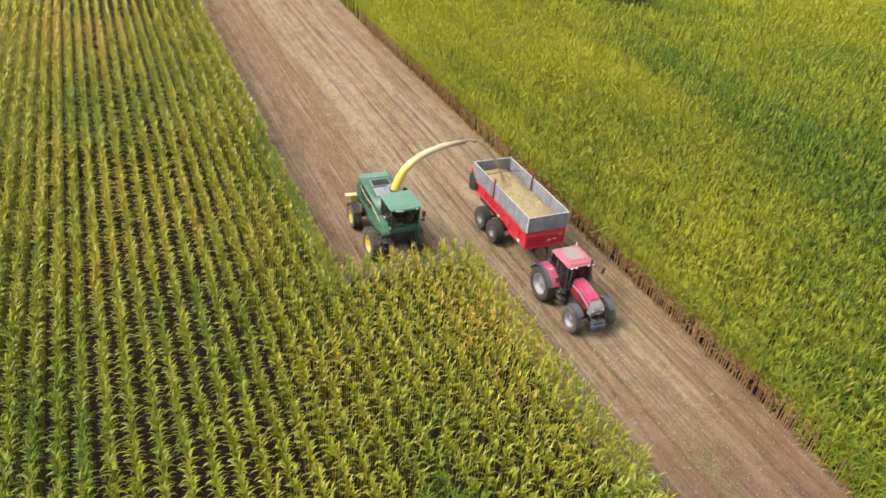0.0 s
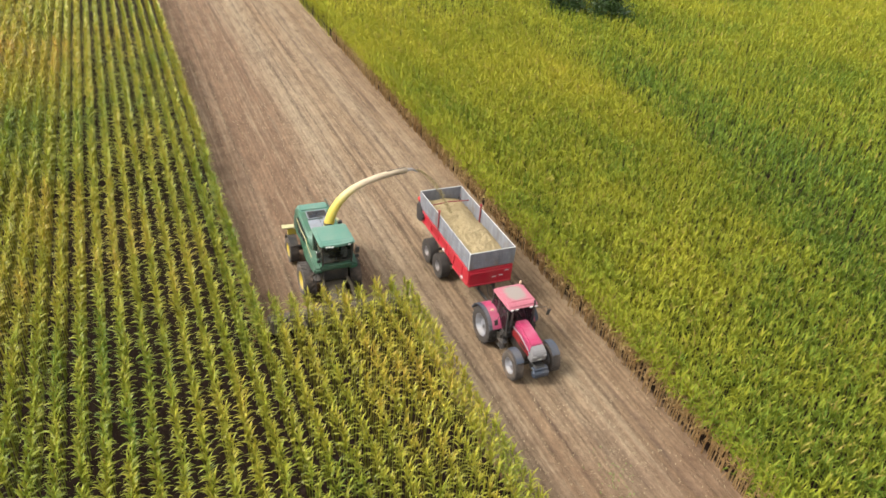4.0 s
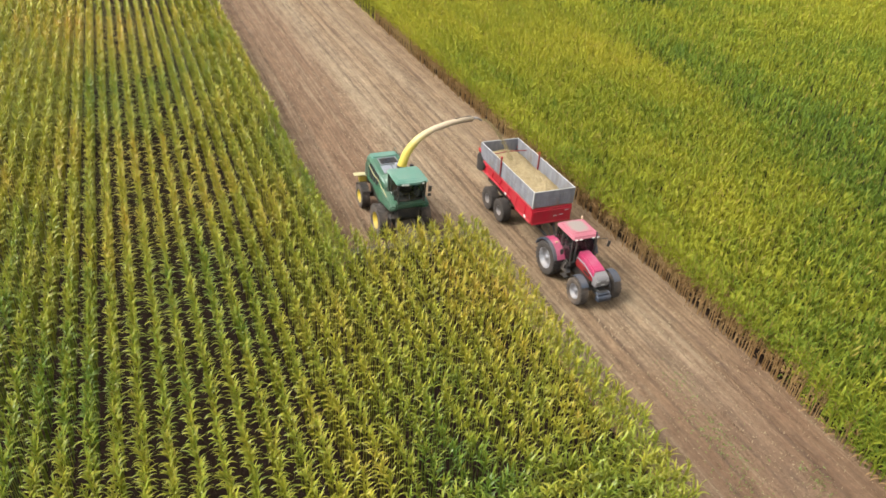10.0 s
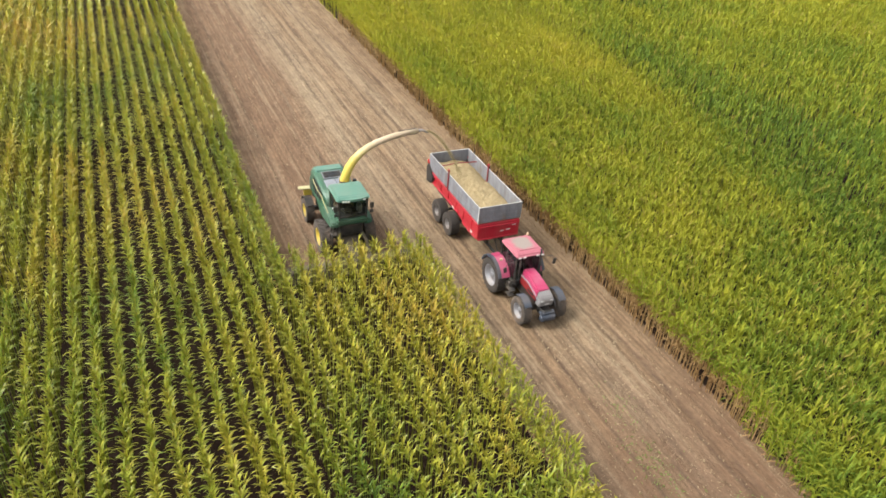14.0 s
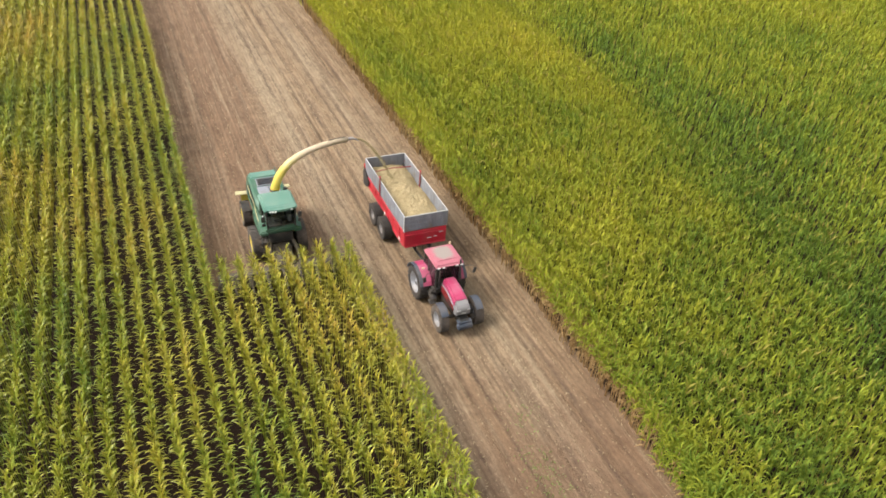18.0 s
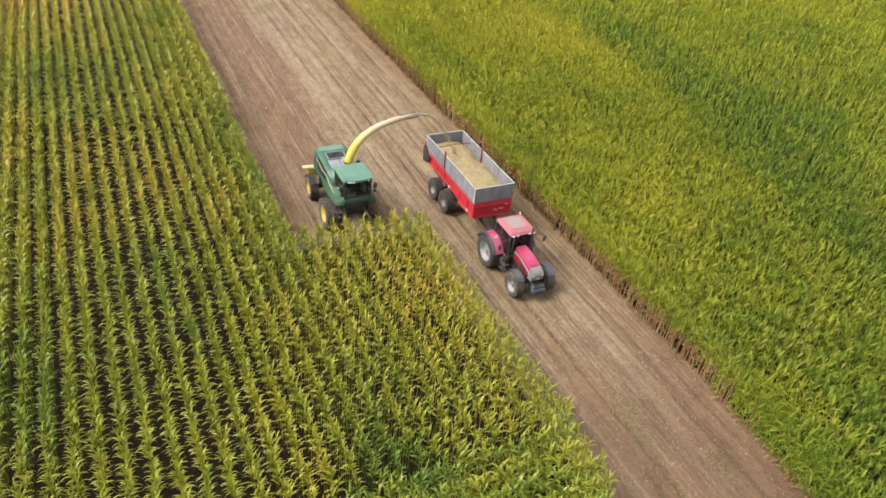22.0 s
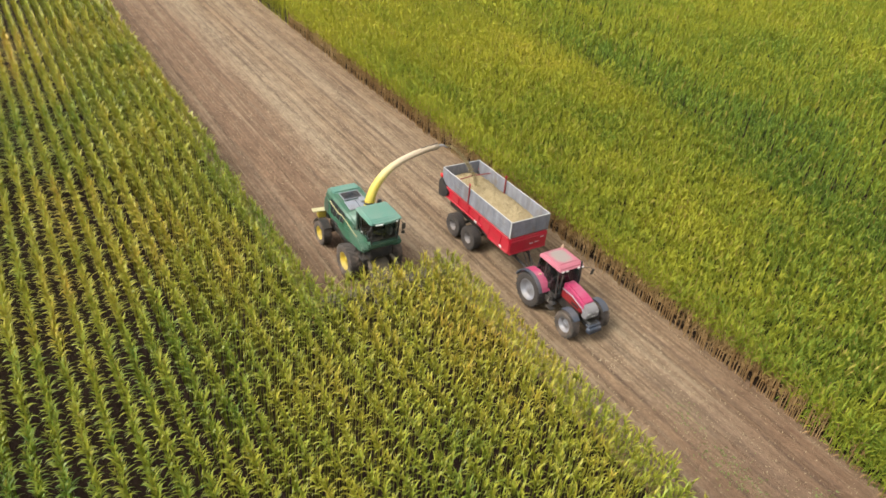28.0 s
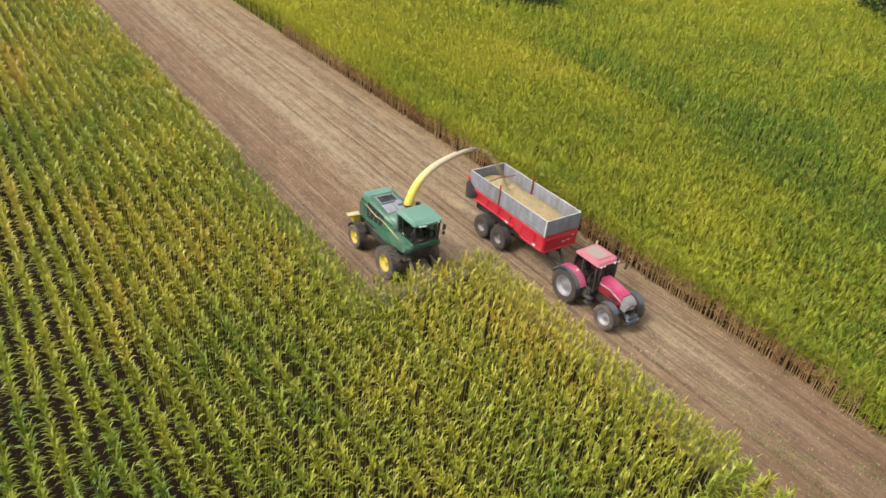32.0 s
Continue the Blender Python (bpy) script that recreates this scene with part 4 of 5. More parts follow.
# ---- the red tractor ----
def build_tractor():
    t = thing("tractor", pose(7.62, -3.9 + TRACTOR_SHIFT, -0.03), "magenta-red four-wheel-drive tractor with a dark cab, pulling the silage trailer", "tractor")
    part("transmission", box((0, -1.1, 0.95), (0.62, 3.4, 0.6), 0.06), DARK_METAL, t)
    part("rear_axle", tube([(-0.9, 0, 0.9), (0.9, 0, 0.9)], 0.16, 10), DARK_METAL, t)
    part("front_axle", tube([(-0.9, -2.75, 0.66), (0.9, -2.75, 0.66)], 0.11, 10), DARK_METAL, t)
    hood = part("hood", prism([(-1.42, 1.25), (-1.42, 2.02), (-2.0, 2.0), (-2.75, 1.84), (-3.0, 1.73), (-3.08, 1.5), (-3.0, 1.2)], -0.40, 0.40, 0.08, taper=0.74), PINK, t, "sloping magenta-red bonnet", smooth=False)
    part("grille", prism([(-3.30, 1.08), (-3.38, 1.46), (-3.26, 1.62), (-2.96, 1.755), (-2.94, 1.08)], -0.385, 0.385, 0.04, taper=0.80), RIM_DARK, hood, "grey nose grille")
    for s in (-1, 1):
        part("headlight", box((s * 0.24, -3.34, 1.42), (0.18, 0.06, 0.09), 0.02, rx=-12), GALV_EDGE, hood)
        part("hood_side", prism([(-1.5, 1.3), (-1.5, 1.62), (-2.3, 1.66), (-3.0, 1.5), (-3.0, 1.25)], s * 0.37, s * 0.412, 0.01), DARK_RED, hood)
        part("hood_trim", tube([(s * 0.385, -1.5, 1.72), (s * 0.385, -2.2, 1.74), (s * 0.385, -2.9, 1.52), (s * 0.38, -3.1, 1.4)], 0.03, 6), GREY_RIM, hood, "grey trim line along the bonnet")
        part("air_slot", box((s * 0.414, -2.5, 1.42), (0.012, 0.5, 0.12)), BLACK, hood)
    part("badge", box((0, -3.372, 1.26), (0.22, 0.02, 0.06), 0.01), WHITE, hood)

    cab = part("cab", prism([(-1.4, 1.05), (-1.45, 1.35), (-0.9, 1.3), (0.2, 1.45), (0.2, 1.05)], -0.62, 0.62, 0.04), BLACK, t, "black cab base")
    for s in (-1, 1):
        for a, b in (((-1.42, 1.3), (-1.28, 2.68)), ((-0.45, 1.3), (-0.42, 2.68)), ((0.22, 1.4), (0.08, 2.68))):
            part("pillar", tube([(s * 0.68, a[0], a[1]), (s * 0.64, b[0], b[1])], 0.04, 8), BLACK, cab)
        g = part("door_glass", box((s * 0.665, -0.9, 2.0), (0.012, 0.85, 1.3)), GLASS, cab)
        g.visible_shadow = False
        g = part("rear_side_glass", box((s * 0.665, -0.15, 2.05), (0.012, 0.5, 1.2)), GLASS, cab)
        g.visible_shadow = False
    for nm, y, z in (("windscreen", -1.35, 2.05), ("rear_window", 0.14, 2.1)):
        g = part(nm, box((0, y, z), (1.26, 0.012, 1.25), rx=-5 if y < 0 else 5), GLASS, cab)
        g.visible_shadow = False
    part("seat", box((0, -0.2, 1.85), (0.5, 0.14, 0.7), 0.05, bm=box((0, -0.42, 1.55), (0.5, 0.48, 0.16), 0.04)), BLACK, cab)
    part("steering_wheel", lathe([(0.18, 1.98), (0.2, 2.0), (0.18, 2.02), (0.18, 1.98)], 16, (0, -0.95, 0), axis="z", bm=tube([(0, -1.2, 1.3), (0, -0.97, 2.0)], 0.05, 8)), BLACK, cab)
    roof = part("cab_roof", prism([(-1.52, 2.66), (-1.46, 2.78), (-1.2, 2.86), (-0.1, 2.88), (0.14, 2.8), (0.18, 2.66)], -0.78, 0.78, 0.12, taper=0.86), ROOF_PINK, t, "chalky pinkish-red cab roof with a dusty hatch")
    part("roof_hatch", box((0, -0.64, 2.866), (0.90, 1.02, 0.024), 0.011, rx=-1), ROOF_PINK, roof, "roof hatch under a coat of pale dust")
    for x in (-0.6, -0.35, 0.35, 0.6):
        part("work_lamp", box((x, -1.53, 2.7), (0.15, 0.05, 0.07), 0.015), WHITE, roof)
    bc = part("beacon", lathe([(0.0, 3.0), (0.04, 2.99), (0.05, 2.9), (0.05, 2.8)], 12, (0.62, 0.05, 0), axis="z"), ORANGE, roof, "amber warning beacon")
    part("exhaust", tube([(0.52, -1.5, 1.7), (0.55, -1.5, 2.1), (0.55, -1.48, 2.85), (0.55, -1.42, 2.95)], [0.055, 0.065, 0.045, 0.045], 10), BLACK, t)
    part("air_stack", tube([(-0.52, -1.5, 1.5), (-0.55, -1.5, 1.9), (-0.5, -1.47, 2.5)], 0.04, 8), BLACK, t)
    for s in (-1, 1):
        arm = part("mirror_arm", tube([(s * 0.7, -1.4, 2.5), (s * 1.2, -1.5, 2.5), (s * 1.3, -1.5, 2.3)], 0.015, 6), BLACK, t)
        part("mirror", box((s * 1.32, -1.52, 2.2), (0.17, 0.06, 0.32), 0.02, ry=s * 12), BLACK, arm)
        # rear fenders hug the big wheels
        arc = [(0.0 + 1.04 * math.cos(a), 0.9 + 1.04 * math.sin(a)) for a in np.linspace(0.35, 2.75, 12)]
        inner = [(0.0 + 0.98 * math.cos(a), 0.9 + 0.98 * math.sin(a)) for a in np.linspace(2.75, 0.35, 12)]
        part("rear_fender", prism(arc + inner, s * 0.62, s * 1.1), PINK, t, "magenta-red rear fender")
        arc2 = [(0.0 + 1.05 * math.cos(a), 0.9 + 1.05 * math.sin(a)) for a in np.linspace(0.35, 2.75, 12)]
        in2 = [(0.0 + 0.97 * math.cos(a), 0.9 + 0.97 * math.sin(a)) for a in np.linspace(2.75, 0.35, 12)]
        part("fender_edge", prism(arc2 + in2, s * 1.1, s * 1.26), BLUEGREY, t, "grey rubber fender edge")
        part("fender_side", prism([(-0.95, 1.15), (-0.75, 1.62), (-0.3, 1.88), (0.3, 1.88), (0.75, 1.62), (0.9, 1.1), (0.2, 1.2)], s * 0.6, s * 0.66), PINK, t)
        wheel(t, (s * 0.98, 0, 0.9), 0.9, 0.56, GREY_RIM, 0.55, 22, s, 0.05)
        wheel(t, (s * 0.92, -2.75, 0.68), 0.68, 0.45, GREY_RIM, 0.38, 20, s, 0.03, rubber=TYRE_DUSTY)
        arc = [(-2.75 + 0.75 * math.cos(a), 0.68 + 0.78 * math.sin(a)) for a in np.linspace(1.0, 2.4, 9)]
        inner = [(-2.75 + 0.715 * math.cos(a), 0.68 + 0.74 * math.sin(a)) for a in np.linspace(2.4, 1.0, 9)]
        part("front_mudguard", prism(arc + inner, s * 0.72, s * 1.08), BLUEGREY, t, "blue-grey front mudguard")
        part("step", box((s * 0.78, -1.35, 0.62), (0.3, 0.42, 0.04), 0.01), BLACK, t)
        part("step", box((s * 0.76, -1.35, 0.9), (0.3, 0.42, 0.04), 0.01), BLACK, t)
        part("fuel_tank", box((s * 0.6, -0.85, 0.95), (0.42, 0.9, 0.55), 0.1, seg=2), BLACK, t)
        part("turn_lamp", box((s * 0.95, -0.42, 2.02), (0.14, 0.08, 0.1), 0.02), ORANGE, t)
    part("front_support", box((0, -3.25, 0.8), (0.5, 0.6, 0.35), 0.05), DARK_METAL, t)
    wt = part("front_weight", box((0, -3.58, 0.66), (0.78, 0.26, 0.3), 0.05), BLUEGREY, t, "dark blue-grey front weight block")
    part("weight_step", box((0, -3.48, 0.87), (0.74, 0.26, 0.09), 0.03), BLUEGREY, wt)
    for i in range(7):
        part("weight_plate", box((-0.3 + 0.1 * i, -3.72, 0.64), (0.08, 0.05, 0.22), 0.02), BLUEGREY, wt)
    part("hitch", box((0, 0.55, 0.62), (0.3, 0.7, 0.14), 0.03), DARK_METAL, t)
    for s in (-1, 1):
        part("lift_arm", tube([(s * 0.35, 0.2, 0.75), (s * 0.42, 0.95, 0.7)], 0.05, 8), DARK_METAL, t)
    return t


TRACTOR_SHIFT = -0.15
build_trailer()
build_tractor()


# ---- the chopped maize blown from the spout into the trailer ----
def build_stream():
    rng = np.random.default_rng(5)
    s = rng.uniform(0, 1, 4600) ** 0.8
    p0, p1 = np.array([5.62, 3.02, 5.55]), np.array([7.35, 2.15, 3.25])
    pts = p0 + (p1 - p0) * s[:, None]
    pts[:, 2] = p0[2] + 0.15 * np.sin(s * math.pi) - (p0[2] - p1[2]) * s ** 1.5
    pts += rng.normal(0, 1, pts.shape) * (0.02 + 0.055 * s)[:, None]
    ob = quads_object("chaff_stream", flakes(pts, 0.022, rng), [CHOP_PALE])
    tagged(ob, "thin stream of chopped maize falling into the trailer", "chopped maize", kind="stuff")


build_stream()


# ---- the teal trailer waiting at the end of the field ----
TRAILER_SPOT = (7.9, -26.4)


def build_teal_trailer():
    turn = math.degrees(math.atan2(-0.6, -0.8)) + 90
    t = thing("grain_trailer", pose(TRAILER_SPOT[0], TRAILER_SPOT[1], -0.02, 0, 0, turn), "teal tipping trailer heaped with pale chopped maize", "trailer")
    L, W, zt = 3.4, 1.2, 3.05
    for s in (-1, 1):
        sd = part("side_panel", box((s * W, 0, 1.85), (0.08, 2 * L, 1.4), 0.02), TEAL, t, "teal steel side with slanted braces")
        for i in range(7):
            part("brace", box((s * (W + 0.06), -2.9 + 0.95 * i, 1.85), (0.07, 0.12, 1.38), 0.02, rx=14), TEAL, sd)
        part("side_rail", box((s * (W + 0.05), 0, 1.15), (0.1, 2 * L, 0.12), 0.02), TEAL, sd)
        part("upper_board", box((s * W, 0, 2.78), (0.05, 2 * L, 0.5), 0.012), RIM_DARK, t, "dusty dark grey upper board")
        part("top_edge", tube([(s * W, -L, zt), (s * W, L, zt)], 0.028, 8), GALV_EDGE, t)
        for i in range(3):
            part("side_mark", box((s * (W + 0.045), -1.9 + 2.0 * i, 1.9), (0.01, 0.7, 0.12)), WHITE, sd, "pale worn lettering bar")
        part("sill", box((s * (W - 0.02), 0, 1.02), (0.08, 2 * L, 0.1), 0.02), CREAM, t)
    for y in (-L, L):
        part("end_panel", box((0, y, 2.05), (2 * W, 0.07, 1.95), 0.02), TEAL if y < 0 else GALV, t)
        part("top_edge", tube([(-W, y, zt), (W, y, zt)], 0.028, 8), GALV_EDGE, t)
    part("floor_frame", box((0, 0, 1.0), (1.1, 2 * L, 0.3), 0.03), DARK_METAL, t)
    part("load", heap(-W + 0.05, W - 0.05, -L + 0.05, L - 0.05, 2.78, 0.32, 0.1, 9.0, 2.0), CHOP_PALE, t, "heaped pale chopped maize")
    for y in (0.6, 1.75):
        part("axle", tube([(-0.95, y, 0.56), (0.95, y, 0.56)], 0.07, 8), DARK_METAL, t)
        for s in (-1, 1):
            wheel(t, (s * 1.0, y, 0.56), 0.56, 0.42, GREY_RIM, 0.32, 18, s, 0.03)
    part("drawbar", tube([(-0.4, -L, 0.95), (0, -L - 1.5, 0.6)], 0.06, 8, bm=tube([(0.4, -L, 0.95), (0, -L - 1.5, 0.6)], 0.06, 8)), DARK_METAL, t)
    part("jack", tube([(0.0, -L - 1.2, 0.0), (0.0, -L - 1.2, 0.75)], 0.05, 8), DARK_METAL, t)


build_teal_trailer()


# ---- maize ----
def maize_plant(rng, height, tops, mids, lows, seg, wide, reach, spread=0.45, skirt=0.38, tassels=2, stalk=0.016, bends=(15, 75), ripe=0.0, hang=False):
    """One plant: a stalk, upright leaves at the top, arching leaves on two sides below, dry ones at the foot, a tassel."""
    V, F, M = [], [], []

    def strip(left, right, mat):
        o = len(V)
        for a, b in zip(left, right):
            V.append(a)
            V.append(b)
        for i in range(len(left) - 1):
            F.append((o + 2 * i, o + 2 * i + 1, o + 2 * i + 3, o + 2 * i + 2))
            M.append(mat)
    lean = rng.normal(0, 0.05, 2)
    for k in range(2):
        a = k * math.pi / 2 + 0.4
        d = np.array([math.cos(a), math.sin(a), 0])
        pts = [np.array([lean[0] * z / height, lean[1] * z / height, z]) for z in (0, height * 0.5, height * 0.92)]
        strip([p - d * stalk * q for p, q in zip(pts, (1.1, 0.9, 0.4))], [p + d * stalk * q for p, q in zip(pts, (1.1, 0.9, 0.4))], 1 if hang else 0)

    def blade(z0, az, e0, bend, length, w0, mat):
        h = np.array([math.cos(az), math.sin(az), 0])
        side = np.array([-math.sin(az), math.cos(az), 0])
        tw = rng.normal(0, 0.35)
        p = np.array([lean[0] * z0 / height, lean[1] * z0 / height, z0])
        lo, ro = [], []
        for j in range(seg + 1):
            s = j / seg
            w = w0 * (0.45 + 1.0 * s if s < 0.35 else 0.80 * (1.02 - s) / 0.65 + 0.02) * 0.5
            e = e0 - bend * s ** 1.3
            nrm = h * -math.sin(e) + np.array([0, 0, math.cos(e)])
            d = side * math.cos(tw * s) + nrm * math.sin(tw * s)
            lo.append(p - d * w)
            ro.append(p + d * w)
            p = p + (h * math.cos(e) + np.array([0, 0, math.sin(e)])) * (length / seg)
        strip(lo, ro, mat)
    deg = math.radians
    az0 = rng.uniform(-0.3, 0.3)
    for i in range(tops):
        blade(height * rng.uniform(0.66, 0.93), az0 + i * math.pi + rng.normal(0, 1.0), deg(rng.uniform(62, 86)), deg(rng.uniform(*bends)),
              reach * rng.uniform(0.7, 1.05), wide, 2 if rng.uniform() < ripe else 0)
    for i in range(mids):
        blade(height * (skirt + (0.80 - skirt) * (i + rng.uniform(0.1, 0.9)) / mids), az0 + (i % 2) * math.pi + rng.normal(0, spread),
              deg(rng.normal(58, 8)), deg(rng.normal(122, 20)), reach * rng.uniform(0.9, 1.25), wide, 0)
    for i in range(lows):
        # withered leaves hang down along the stalk
        e0, bend = (deg(rng.normal(70, 8)), deg(rng.normal(154, 8))) if hang else (deg(rng.normal(30, 18)), deg(rng.normal(115, 20)))
        blade(height * (rng.uniform(0.15, 0.58) if hang else rng.uniform(0.06, max(0.12, skirt))), rng.uniform(0, 2 * math.pi), e0, bend, reach * rng.uniform(0.6, 0.95), wide * 0.8, 1)
    top = np.array([lean[0], lean[1], height * 0.9])
    for k in range(tassels):
        a = rng.uniform(0, 2 * math.pi)
        o = np.array([math.cos(a), math.sin(a), 0]) * rng.uniform(0.03, 0.13)
        q = np.array([-math.sin(a), math.cos(a), 0]) * 0.012
        tip = top + o + np.array([0, 0, rng.uniform(0.16, 0.28)])
        strip([top - q, tip - q * 0.7], [top + q, tip + q * 0.7], 2)
    return np.array(V, np.float32), np.array(F, np.int32), np.array(M, np.int32)


def sow(name, places, plants, rng, materials, at, low=0.9, high=1.1):
    """One mesh of many plants standing at the given (x, y)."""
    kind = rng.integers(0, len(plants), len(places))
    # the two ranks of leaves mostly reach out into the gaps between the rows
    turn = rng.integers(0, 2, len(places)) * math.pi + rng.normal(0, 0.3, len(places))
    size = rng.uniform(low, high, len(places))
    vs, fs, ms, o = [], [], [], 0
    for k, (v, f, m) in enumerate(plants):
        sel = np.nonzero(kind == k)[0]
        if not len(sel):
            continue
        c, s = np.cos(turn[sel])[:, None], np.sin(turn[sel])[:, None]
        z = size[sel][:, None]
        x = (v[None, :, 0] * c - v[None, :, 1] * s) * z + places[sel, 0][:, None]
        y = (v[None, :, 0] * s + v[None, :, 1] * c) * z + places[sel, 1][:, None]
        q = np.stack([x, y, v[None, :, 2] * z - 0.03], 2)
        vs.append(q.reshape(-1, 3))
        fs.append((f[None] + (o + np.arange(len(sel)) * len(v))[:, None, None]).reshape(-1, 4))
        ms.append(np.tile(m, len(sel)))
        o += len(sel) * len(v)
    V, F, M = np.concatenate(vs), np.concatenate(fs), np.concatenate(ms)
    me = bpy.data.meshes.new(name)
    me.vertices.add(len(V))
    me.vertices.foreach_set("co", (V - np.array(at, np.float32)).ravel())
    me.loops.add(F.size)
    me.loops.foreach_set("vertex_index", F.ravel().astype(np.int32))
    me.polygons.add(len(F))
    me.polygons.foreach_set("loop_start", np.arange(0, F.size, 4, dtype=np.int32))
    me.polygons.foreach_set("material_index", M)
    me.update(calc_edges=True)
    for m in materials:
        me.materials.append(m)
    ob = new(name, me)
    ob.location = at
    return ob


def row_of(x, y0, y1, step, rng, gap=0.03):
    n = int((y1 - y0) / step)
    y = y0 + (np.arange(n) + rng.uniform(0.15, 0.85, n)) * step
    keep = rng.uniform(0, 1, n) > gap
    return np.stack([x + rng.normal(0, 0.025, n), y], 1)[keep]


def build_maize():
    rng = np.random.default_rng(11)
    near = [maize_plant(rng, 2.2 * rng.uniform(0.94, 1.06), 7, 3, 0, 5, 0.080, 0.46, 0.4, 0.56, bends=(10, 62)) for _ in range(14)]
    mid = [maize_plant(rng, 2.25 * rng.uniform(0.92, 1.08), 7, 4, 0, 3, 0.10, 0.54, 0.5, 0.5) for _ in range(10)]
    far = [maize_plant(rng, 2.3 * rng.uniform(0.90, 1.08), 5, 3, 0, 2, 0.125, 0.56, 1.0, 0.5, 0, bends=(25, 110), ripe=0.03) for _ in range(10)]
    full = [maize_plant(rng, 2.2 * rng.uniform(0.86, 1.08), 8, 4, 0, 3, 0.092, 0.54, 0.85, 0.50, 1, bends=(15, 90), ripe=0.05) for _ in range(16)]
    wall = [maize_plant(rng, 2.25 * rng.uniform(0.90, 1.08), 7, 8, 10, 4, 0.076, 0.52, 1.2, 0.48, 1, 0.022, (20, 110), hang=True) for _ in range(12)]
    lush = [maize_plant(rng, 2.25 * rng.uniform(0.92, 1.08), 6, 9, 1, 4, 0.095, 0.58, 1.1, 0.10, 0, bends=(30, 120)) for _ in range(8)]
    edge = [maize_plant(rng, 2.1 * rng.uniform(0.92, 1.06), 6, 9, 3, 4, 0.080, 0.46, 0.9, 0.08, 1) for _ in range(8)]
    left = [LEAF, DRY, TASSEL]
    lab = "row of tall ripening yellow-green maize with dark soil beside it"
    # rows that run the whole way beside the harvested strip
    for i in range(50):
        x = LEFT_EDGE - 0.1 - ROW * i
        if i < 24:
            a = row_of(x, HEAD_Y, 14, 0.175, rng)
            b = row_of(x, 14, 40, 0.19, rng)
            c = row_of(x, 40, 75, 0.27, rng)
            tagged(sow("maize_row", c, far, rng, left, (x, 58, 0)), lab, "maize row", "standing maize rows", "stuff")
            tagged(sow("maize_row", b, mid, rng, left, (x, 27, 0)), lab, "maize row", "standing maize rows", "stuff")
            if i == 0:
                # leafy to the ground where the light reaches in
                out = a[:, 1] > FRONT_Y - 1
                tagged(sow("maize_row", a[out], edge, rng, left, (x, 8, 0)), "outer maize row, leafy down to the ground", "maize row", "standing maize rows", "stuff")
                a = a[~out]
            ob = sow("maize_row", a, near, rng, left, (x, 0, 0))
        elif i < 27:
            ob = sow("maize_row", row_of(x, HEAD_Y, 75, 0.24, rng), mid, rng, left, (x, 0, 0))
        else:
            ob = sow("maize_row", row_of(x, HEAD_Y, 75, 0.4, rng), far, rng, left, (x, 0, 0))
        tagged(ob, lab, "maize row", "standing maize rows", "stuff")
    # the headland, sown crosswise, its corner rounded by turning machines
    i = 0
    while HEAD_Y - 0.5 - ROW * i > BLOCK_END:
        y = HEAD_Y - 0.5 - ROW * i
        p = row_of(y, -22, BLOCK_EDGE + 0.2 - max(0.0, -18.8 - y) ** 1.35 * 0.75, 0.16, rng)[:, ::-1]
        ob = sow("maize_row", p, lush, rng, left, (-8, y, 0), 0.85, 1.05)
        tagged(ob, "crosswise row of lush green maize on the headland", "maize row", "headland maize rows", "stuff")
        i += 1
    # rows still standing in front of the header
    meshes = []
    for v, f, m in near + edge:
        me = bpy.data.meshes.new("maize_plant")
        me.from_pydata(v.tolist(), [], f.tolist())
        me.polygons.foreach_set("material_index", m)
        for mat in left:
            me.materials.append(mat)
        meshes.append(me)
    x = LEFT_EDGE - 0.1 + ROW
    while x < BLOCK_EDGE + 0.1:
        row = thing("maize_row", pose(x, FRONT_Y, -0.03), "row of yellow-green maize standing before the harvester", "maize row", "uncut maize rows")
        outer = x + ROW > BLOCK_EDGE + 0.1
        for px, py in row_of(0, HEAD_Y - FRONT_Y + rng.uniform(-0.3, 0.3), rng.uniform(-0.2, 0.1), 0.165, rng):
            ob = new("maize_plant", meshes[rng.integers(14, 22) if outer else rng.integers(0, 14)])
            ob.parent = row
            ob.matrix_basis = pose(px, py, 0, rng.normal(0, 2), rng.normal(0, 2), rng.integers(0, 2) * 180 + rng.normal(0, 20)) @ Matrix.Scale(rng.uniform(0.93, 1.07), 4)
        x += ROW
    # the field on the other side
    right = [LEAF_RIGHT, DRY, TASSEL]
    lab2 = "dense row of yellow-green maize with brown dry lower leaves"
    for i in range(112):
        off = ROW * i
        step = 0.095 if i < 2 else 0.17 if i < 12 else 0.20 if i < 24 else 0.31
        p = row_of(0, -30 + 0.45 * max(0.0, off - 10.0), 72, step, rng)
        p[:, 0] += np.array([right_edge(y) for y in p[:, 1]]) + off + rng.normal(0, 0.10 if i == 0 else 0.04, len(p))
        if i < 2:
            green = p[:, 1] < -16 + 2 * rng.normal(0, 1, len(p))
            tagged(sow("maize_row", p[green], lush, rng, right, (12.2 + off, -18, 0), 0.85, 1.05), "row of lush dark green maize at the headland", "maize row", "maize rows of the far field", "stuff")
            p = p[~green]
        if i < 24:
            off_y = p[:, 1] > 42
            ob = sow("maize_row", p[off_y][::2], far, rng, right, (18 + off, 60, 0), 0.93, 1.12)
            tagged(ob, lab2, "maize row", "maize rows of the far field", "stuff")
            p = p[~off_y]
        ob = sow("maize_row", p, wall if i < 2 else full if i < 24 else far, rng, right, (12.2 + off, 0, 0), *((0.88, 1.12) if i < 24 else (0.93, 1.15)))
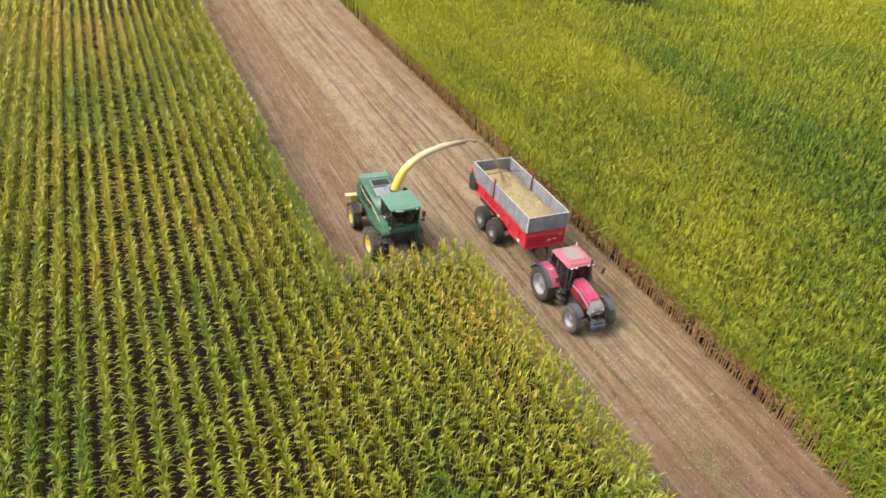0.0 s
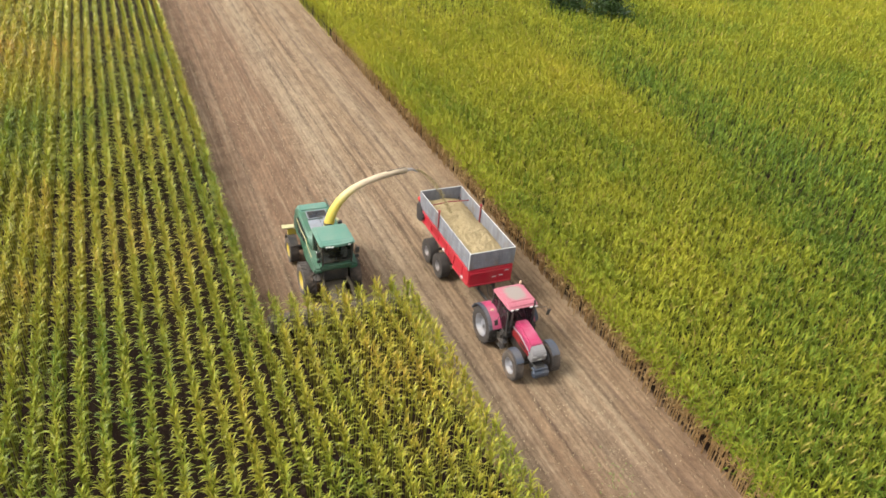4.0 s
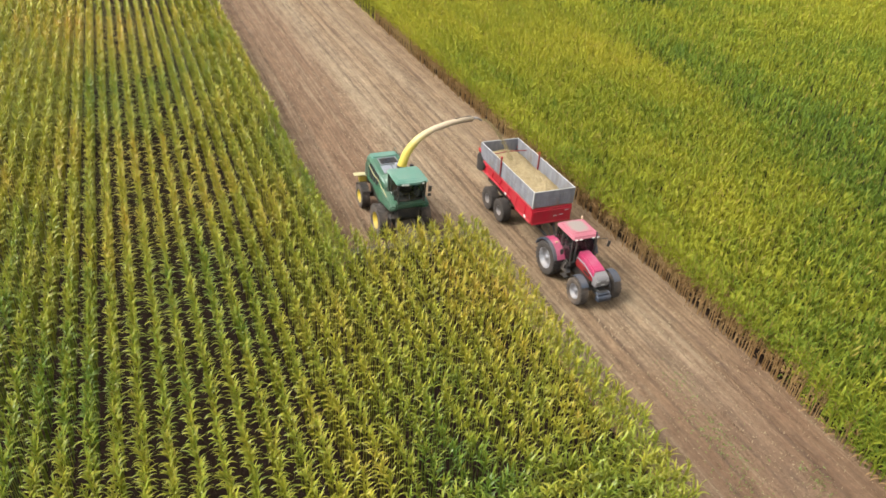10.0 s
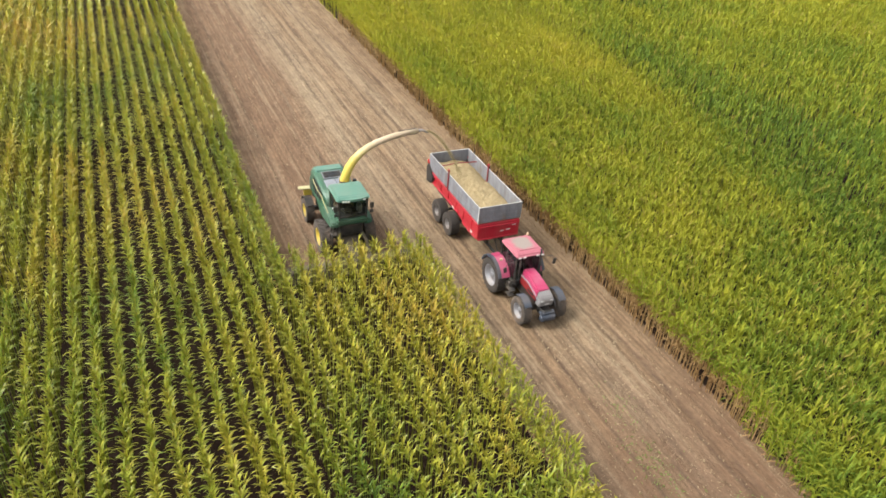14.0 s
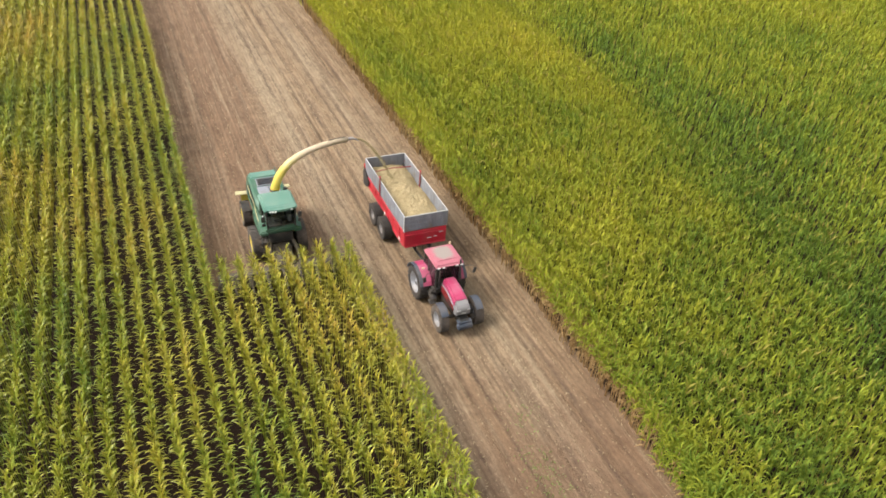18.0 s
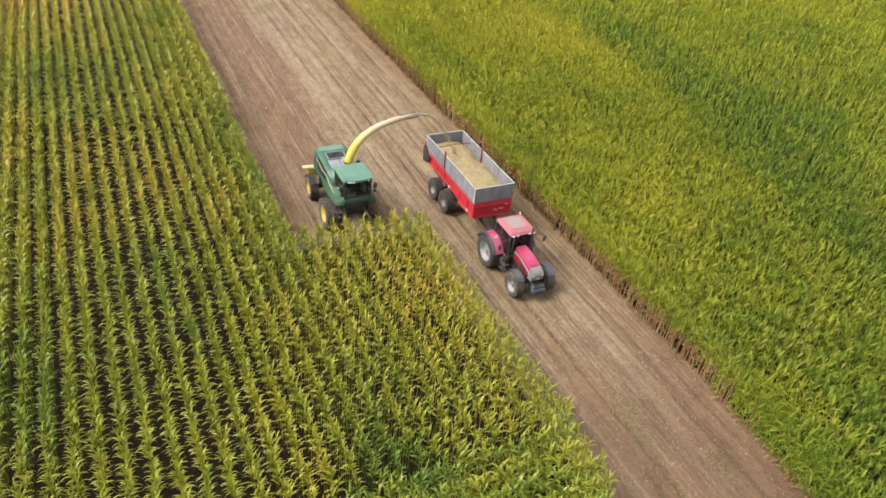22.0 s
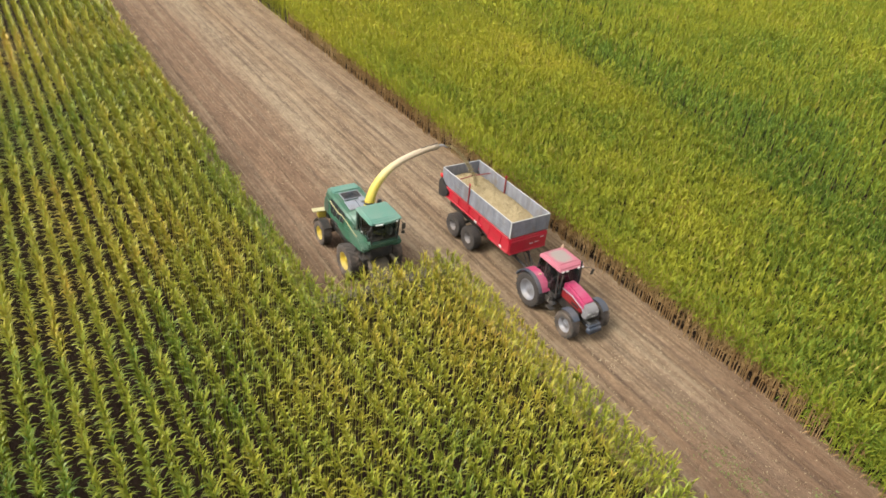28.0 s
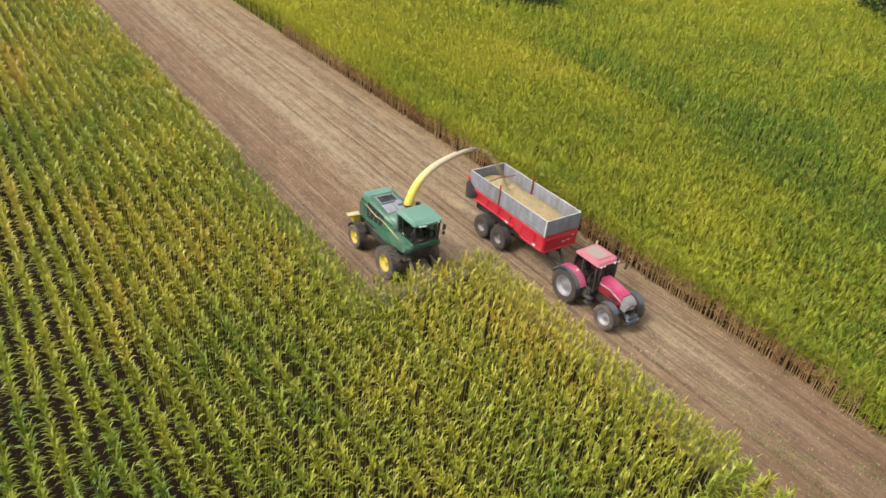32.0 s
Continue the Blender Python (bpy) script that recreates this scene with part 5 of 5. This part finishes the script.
        tagged(ob, lab2, "maize row", "maize rows of the far field", "stuff")


build_maize()


# ---- litter on the harvested strip ----
def build_litter():
    rng = np.random.default_rng(21)
    n = 15000
    x, y = rng.uniform(LEFT_EDGE, 12.0, n), rng.uniform(-40, 60, n)
    drift = rng.uniform(0, 1, n) < 0.45
    x = np.where(drift, rng.choice([4.2, 5.0, 7.6, 9.0], n) + rng.normal(0, 0.35, n), x)
    ok = ~((x < BLOCK_EDGE + 0.3) & (y < 0) & (y > BLOCK_END + 3))
    x, y = x[ok], y[ok]
    z = np.array([ground_height(a, b) for a, b in zip(x, y)]) + 0.012
    tagged(quads_object("straw_litter", flakes(np.stack([x, y, z], 1), 0.04, rng, 0.15), [STRAW]), "scattered pale straw and leaf litter on the soil", "straw", kind="stuff")
    # cut stubble rows behind the harvester
    rows = []
    i = 0
    while LEFT_EDGE + ROW * i < 12.0:
        xr = LEFT_EDGE - 0.1 + ROW * (i + 1)
        p = row_of(xr, 1.0 if xr < BLOCK_EDGE else -30, 55, 0.24, rng, 0.35)
        rows.append(p)
        i += 1
    p = np.concatenate(rows)
    n = len(p)
    h = rng.uniform(0.05, 0.13, n)
    a = rng.uniform(0, math.pi, n)
    z = np.array([ground_height(q[0], q[1]) for q in p]) - 0.01
    d = np.stack([np.cos(a), np.sin(a), 0 * a], 1) * 0.014
    b = np.stack([p[:, 0], p[:, 1], z], 1)
    t = b + np.stack([rng.normal(0, 0.03, n), rng.normal(0, 0.03, n), h], 1)
    tagged(quads_object("stubble", np.concatenate([b - d, b + d, t + d, t - d], 1).reshape(-1, 3), [STRAW]), "short cut maize stubble in rows", "stubble", kind="stuff")


build_litter()


def build_weeds():
    rng = np.random.default_rng(31)
    pts = []
    for cx, cy, r, n in ((7.4, -16.2, 0.9, 260), (7.9, -13.4, 0.7, 90), (6.9, -18.6, 0.8, 160), (9.6, -19.2, 0.6, 110)):
        p = rng.normal(0, 1, (n, 2)) * np.array([r * 0.5, r])
        pts += [(cx + a, cy + b, ground_height(cx + a, cy + b) + 0.03) for a, b in p]
    tagged(quads_object("weeds", flakes(np.array(pts), 0.055, rng, 0.8), [WEED]), "low green weeds on the bare wheel track", "weeds", kind="stuff")


build_weeds()


# ---- trees and bushes at the rim ----
def build_tree(x, y, height, spread, seed, name="tree", label="dark green broadleaf tree at the field edge"):
    rng = np.random.default_rng(seed)
    t = thing(name, pose(x, y, -0.02), label, name)
    tr = tube([(0, 0, 0), (0.05, 0.02, height * 0.2), (0.0, 0.1, height * 0.55)], [0.05 * height, 0.035 * height, 0.012 * height], 9)
    for k in range(7):
        a, z = rng.uniform(0, 2 * math.pi), height * rng.uniform(0.15, 0.5)
        tip = np.array([math.cos(a), math.sin(a), 0]) * spread * rng.uniform(0.5, 0.8)
        tube([(0, 0.05, z), (tip[0] * 0.5, tip[1] * 0.5, z + height * 0.14), (tip[0], tip[1], z + height * 0.25)], [0.018 * height, 0.01 * height, 0.004 * height], 6, tr)
    part("trunk", tr, BARK, t)
    pts = []
    for k in range(34):
        a, u = rng.uniform(0, 2 * math.pi), rng.uniform(0, 1) ** 0.6
        z = rng.uniform(0.18, 0.95)
        r = spread * u * math.sqrt(max(0.05, 1 - ((z - 0.5) / 0.55) ** 2))
        c = np.array([r * math.cos(a), r * math.sin(a), height * z])
        pts.append(c + rng.normal(0, 1, (150, 3)) * spread * np.array([0.17, 0.17, 0.13]))
    pts = np.concatenate(pts)
    pts = pts[pts[:, 2] > 0.15]
    ob = quads_object("crown", flakes(pts, 0.05 * height ** 0.5 * 1.5, rng, 1.2), [TREE_LEAF])
    ob.parent = t


build_tree(42.0, 40.0, 5.5, 3.2, 3)
build_tree(39.0, 43.5, 4.6, 2.6, 4)
for k, (x, y) in enumerate(((86, 16), (84, 9), (90, 3), (92, 23))):
    build_tree(x, y, 6.5, 4.0, 30 + k)
build_tree(10.6, -27.0, 2.4, 1.7, 50, "bush", "dense dark green bush beside the waiting trailer")
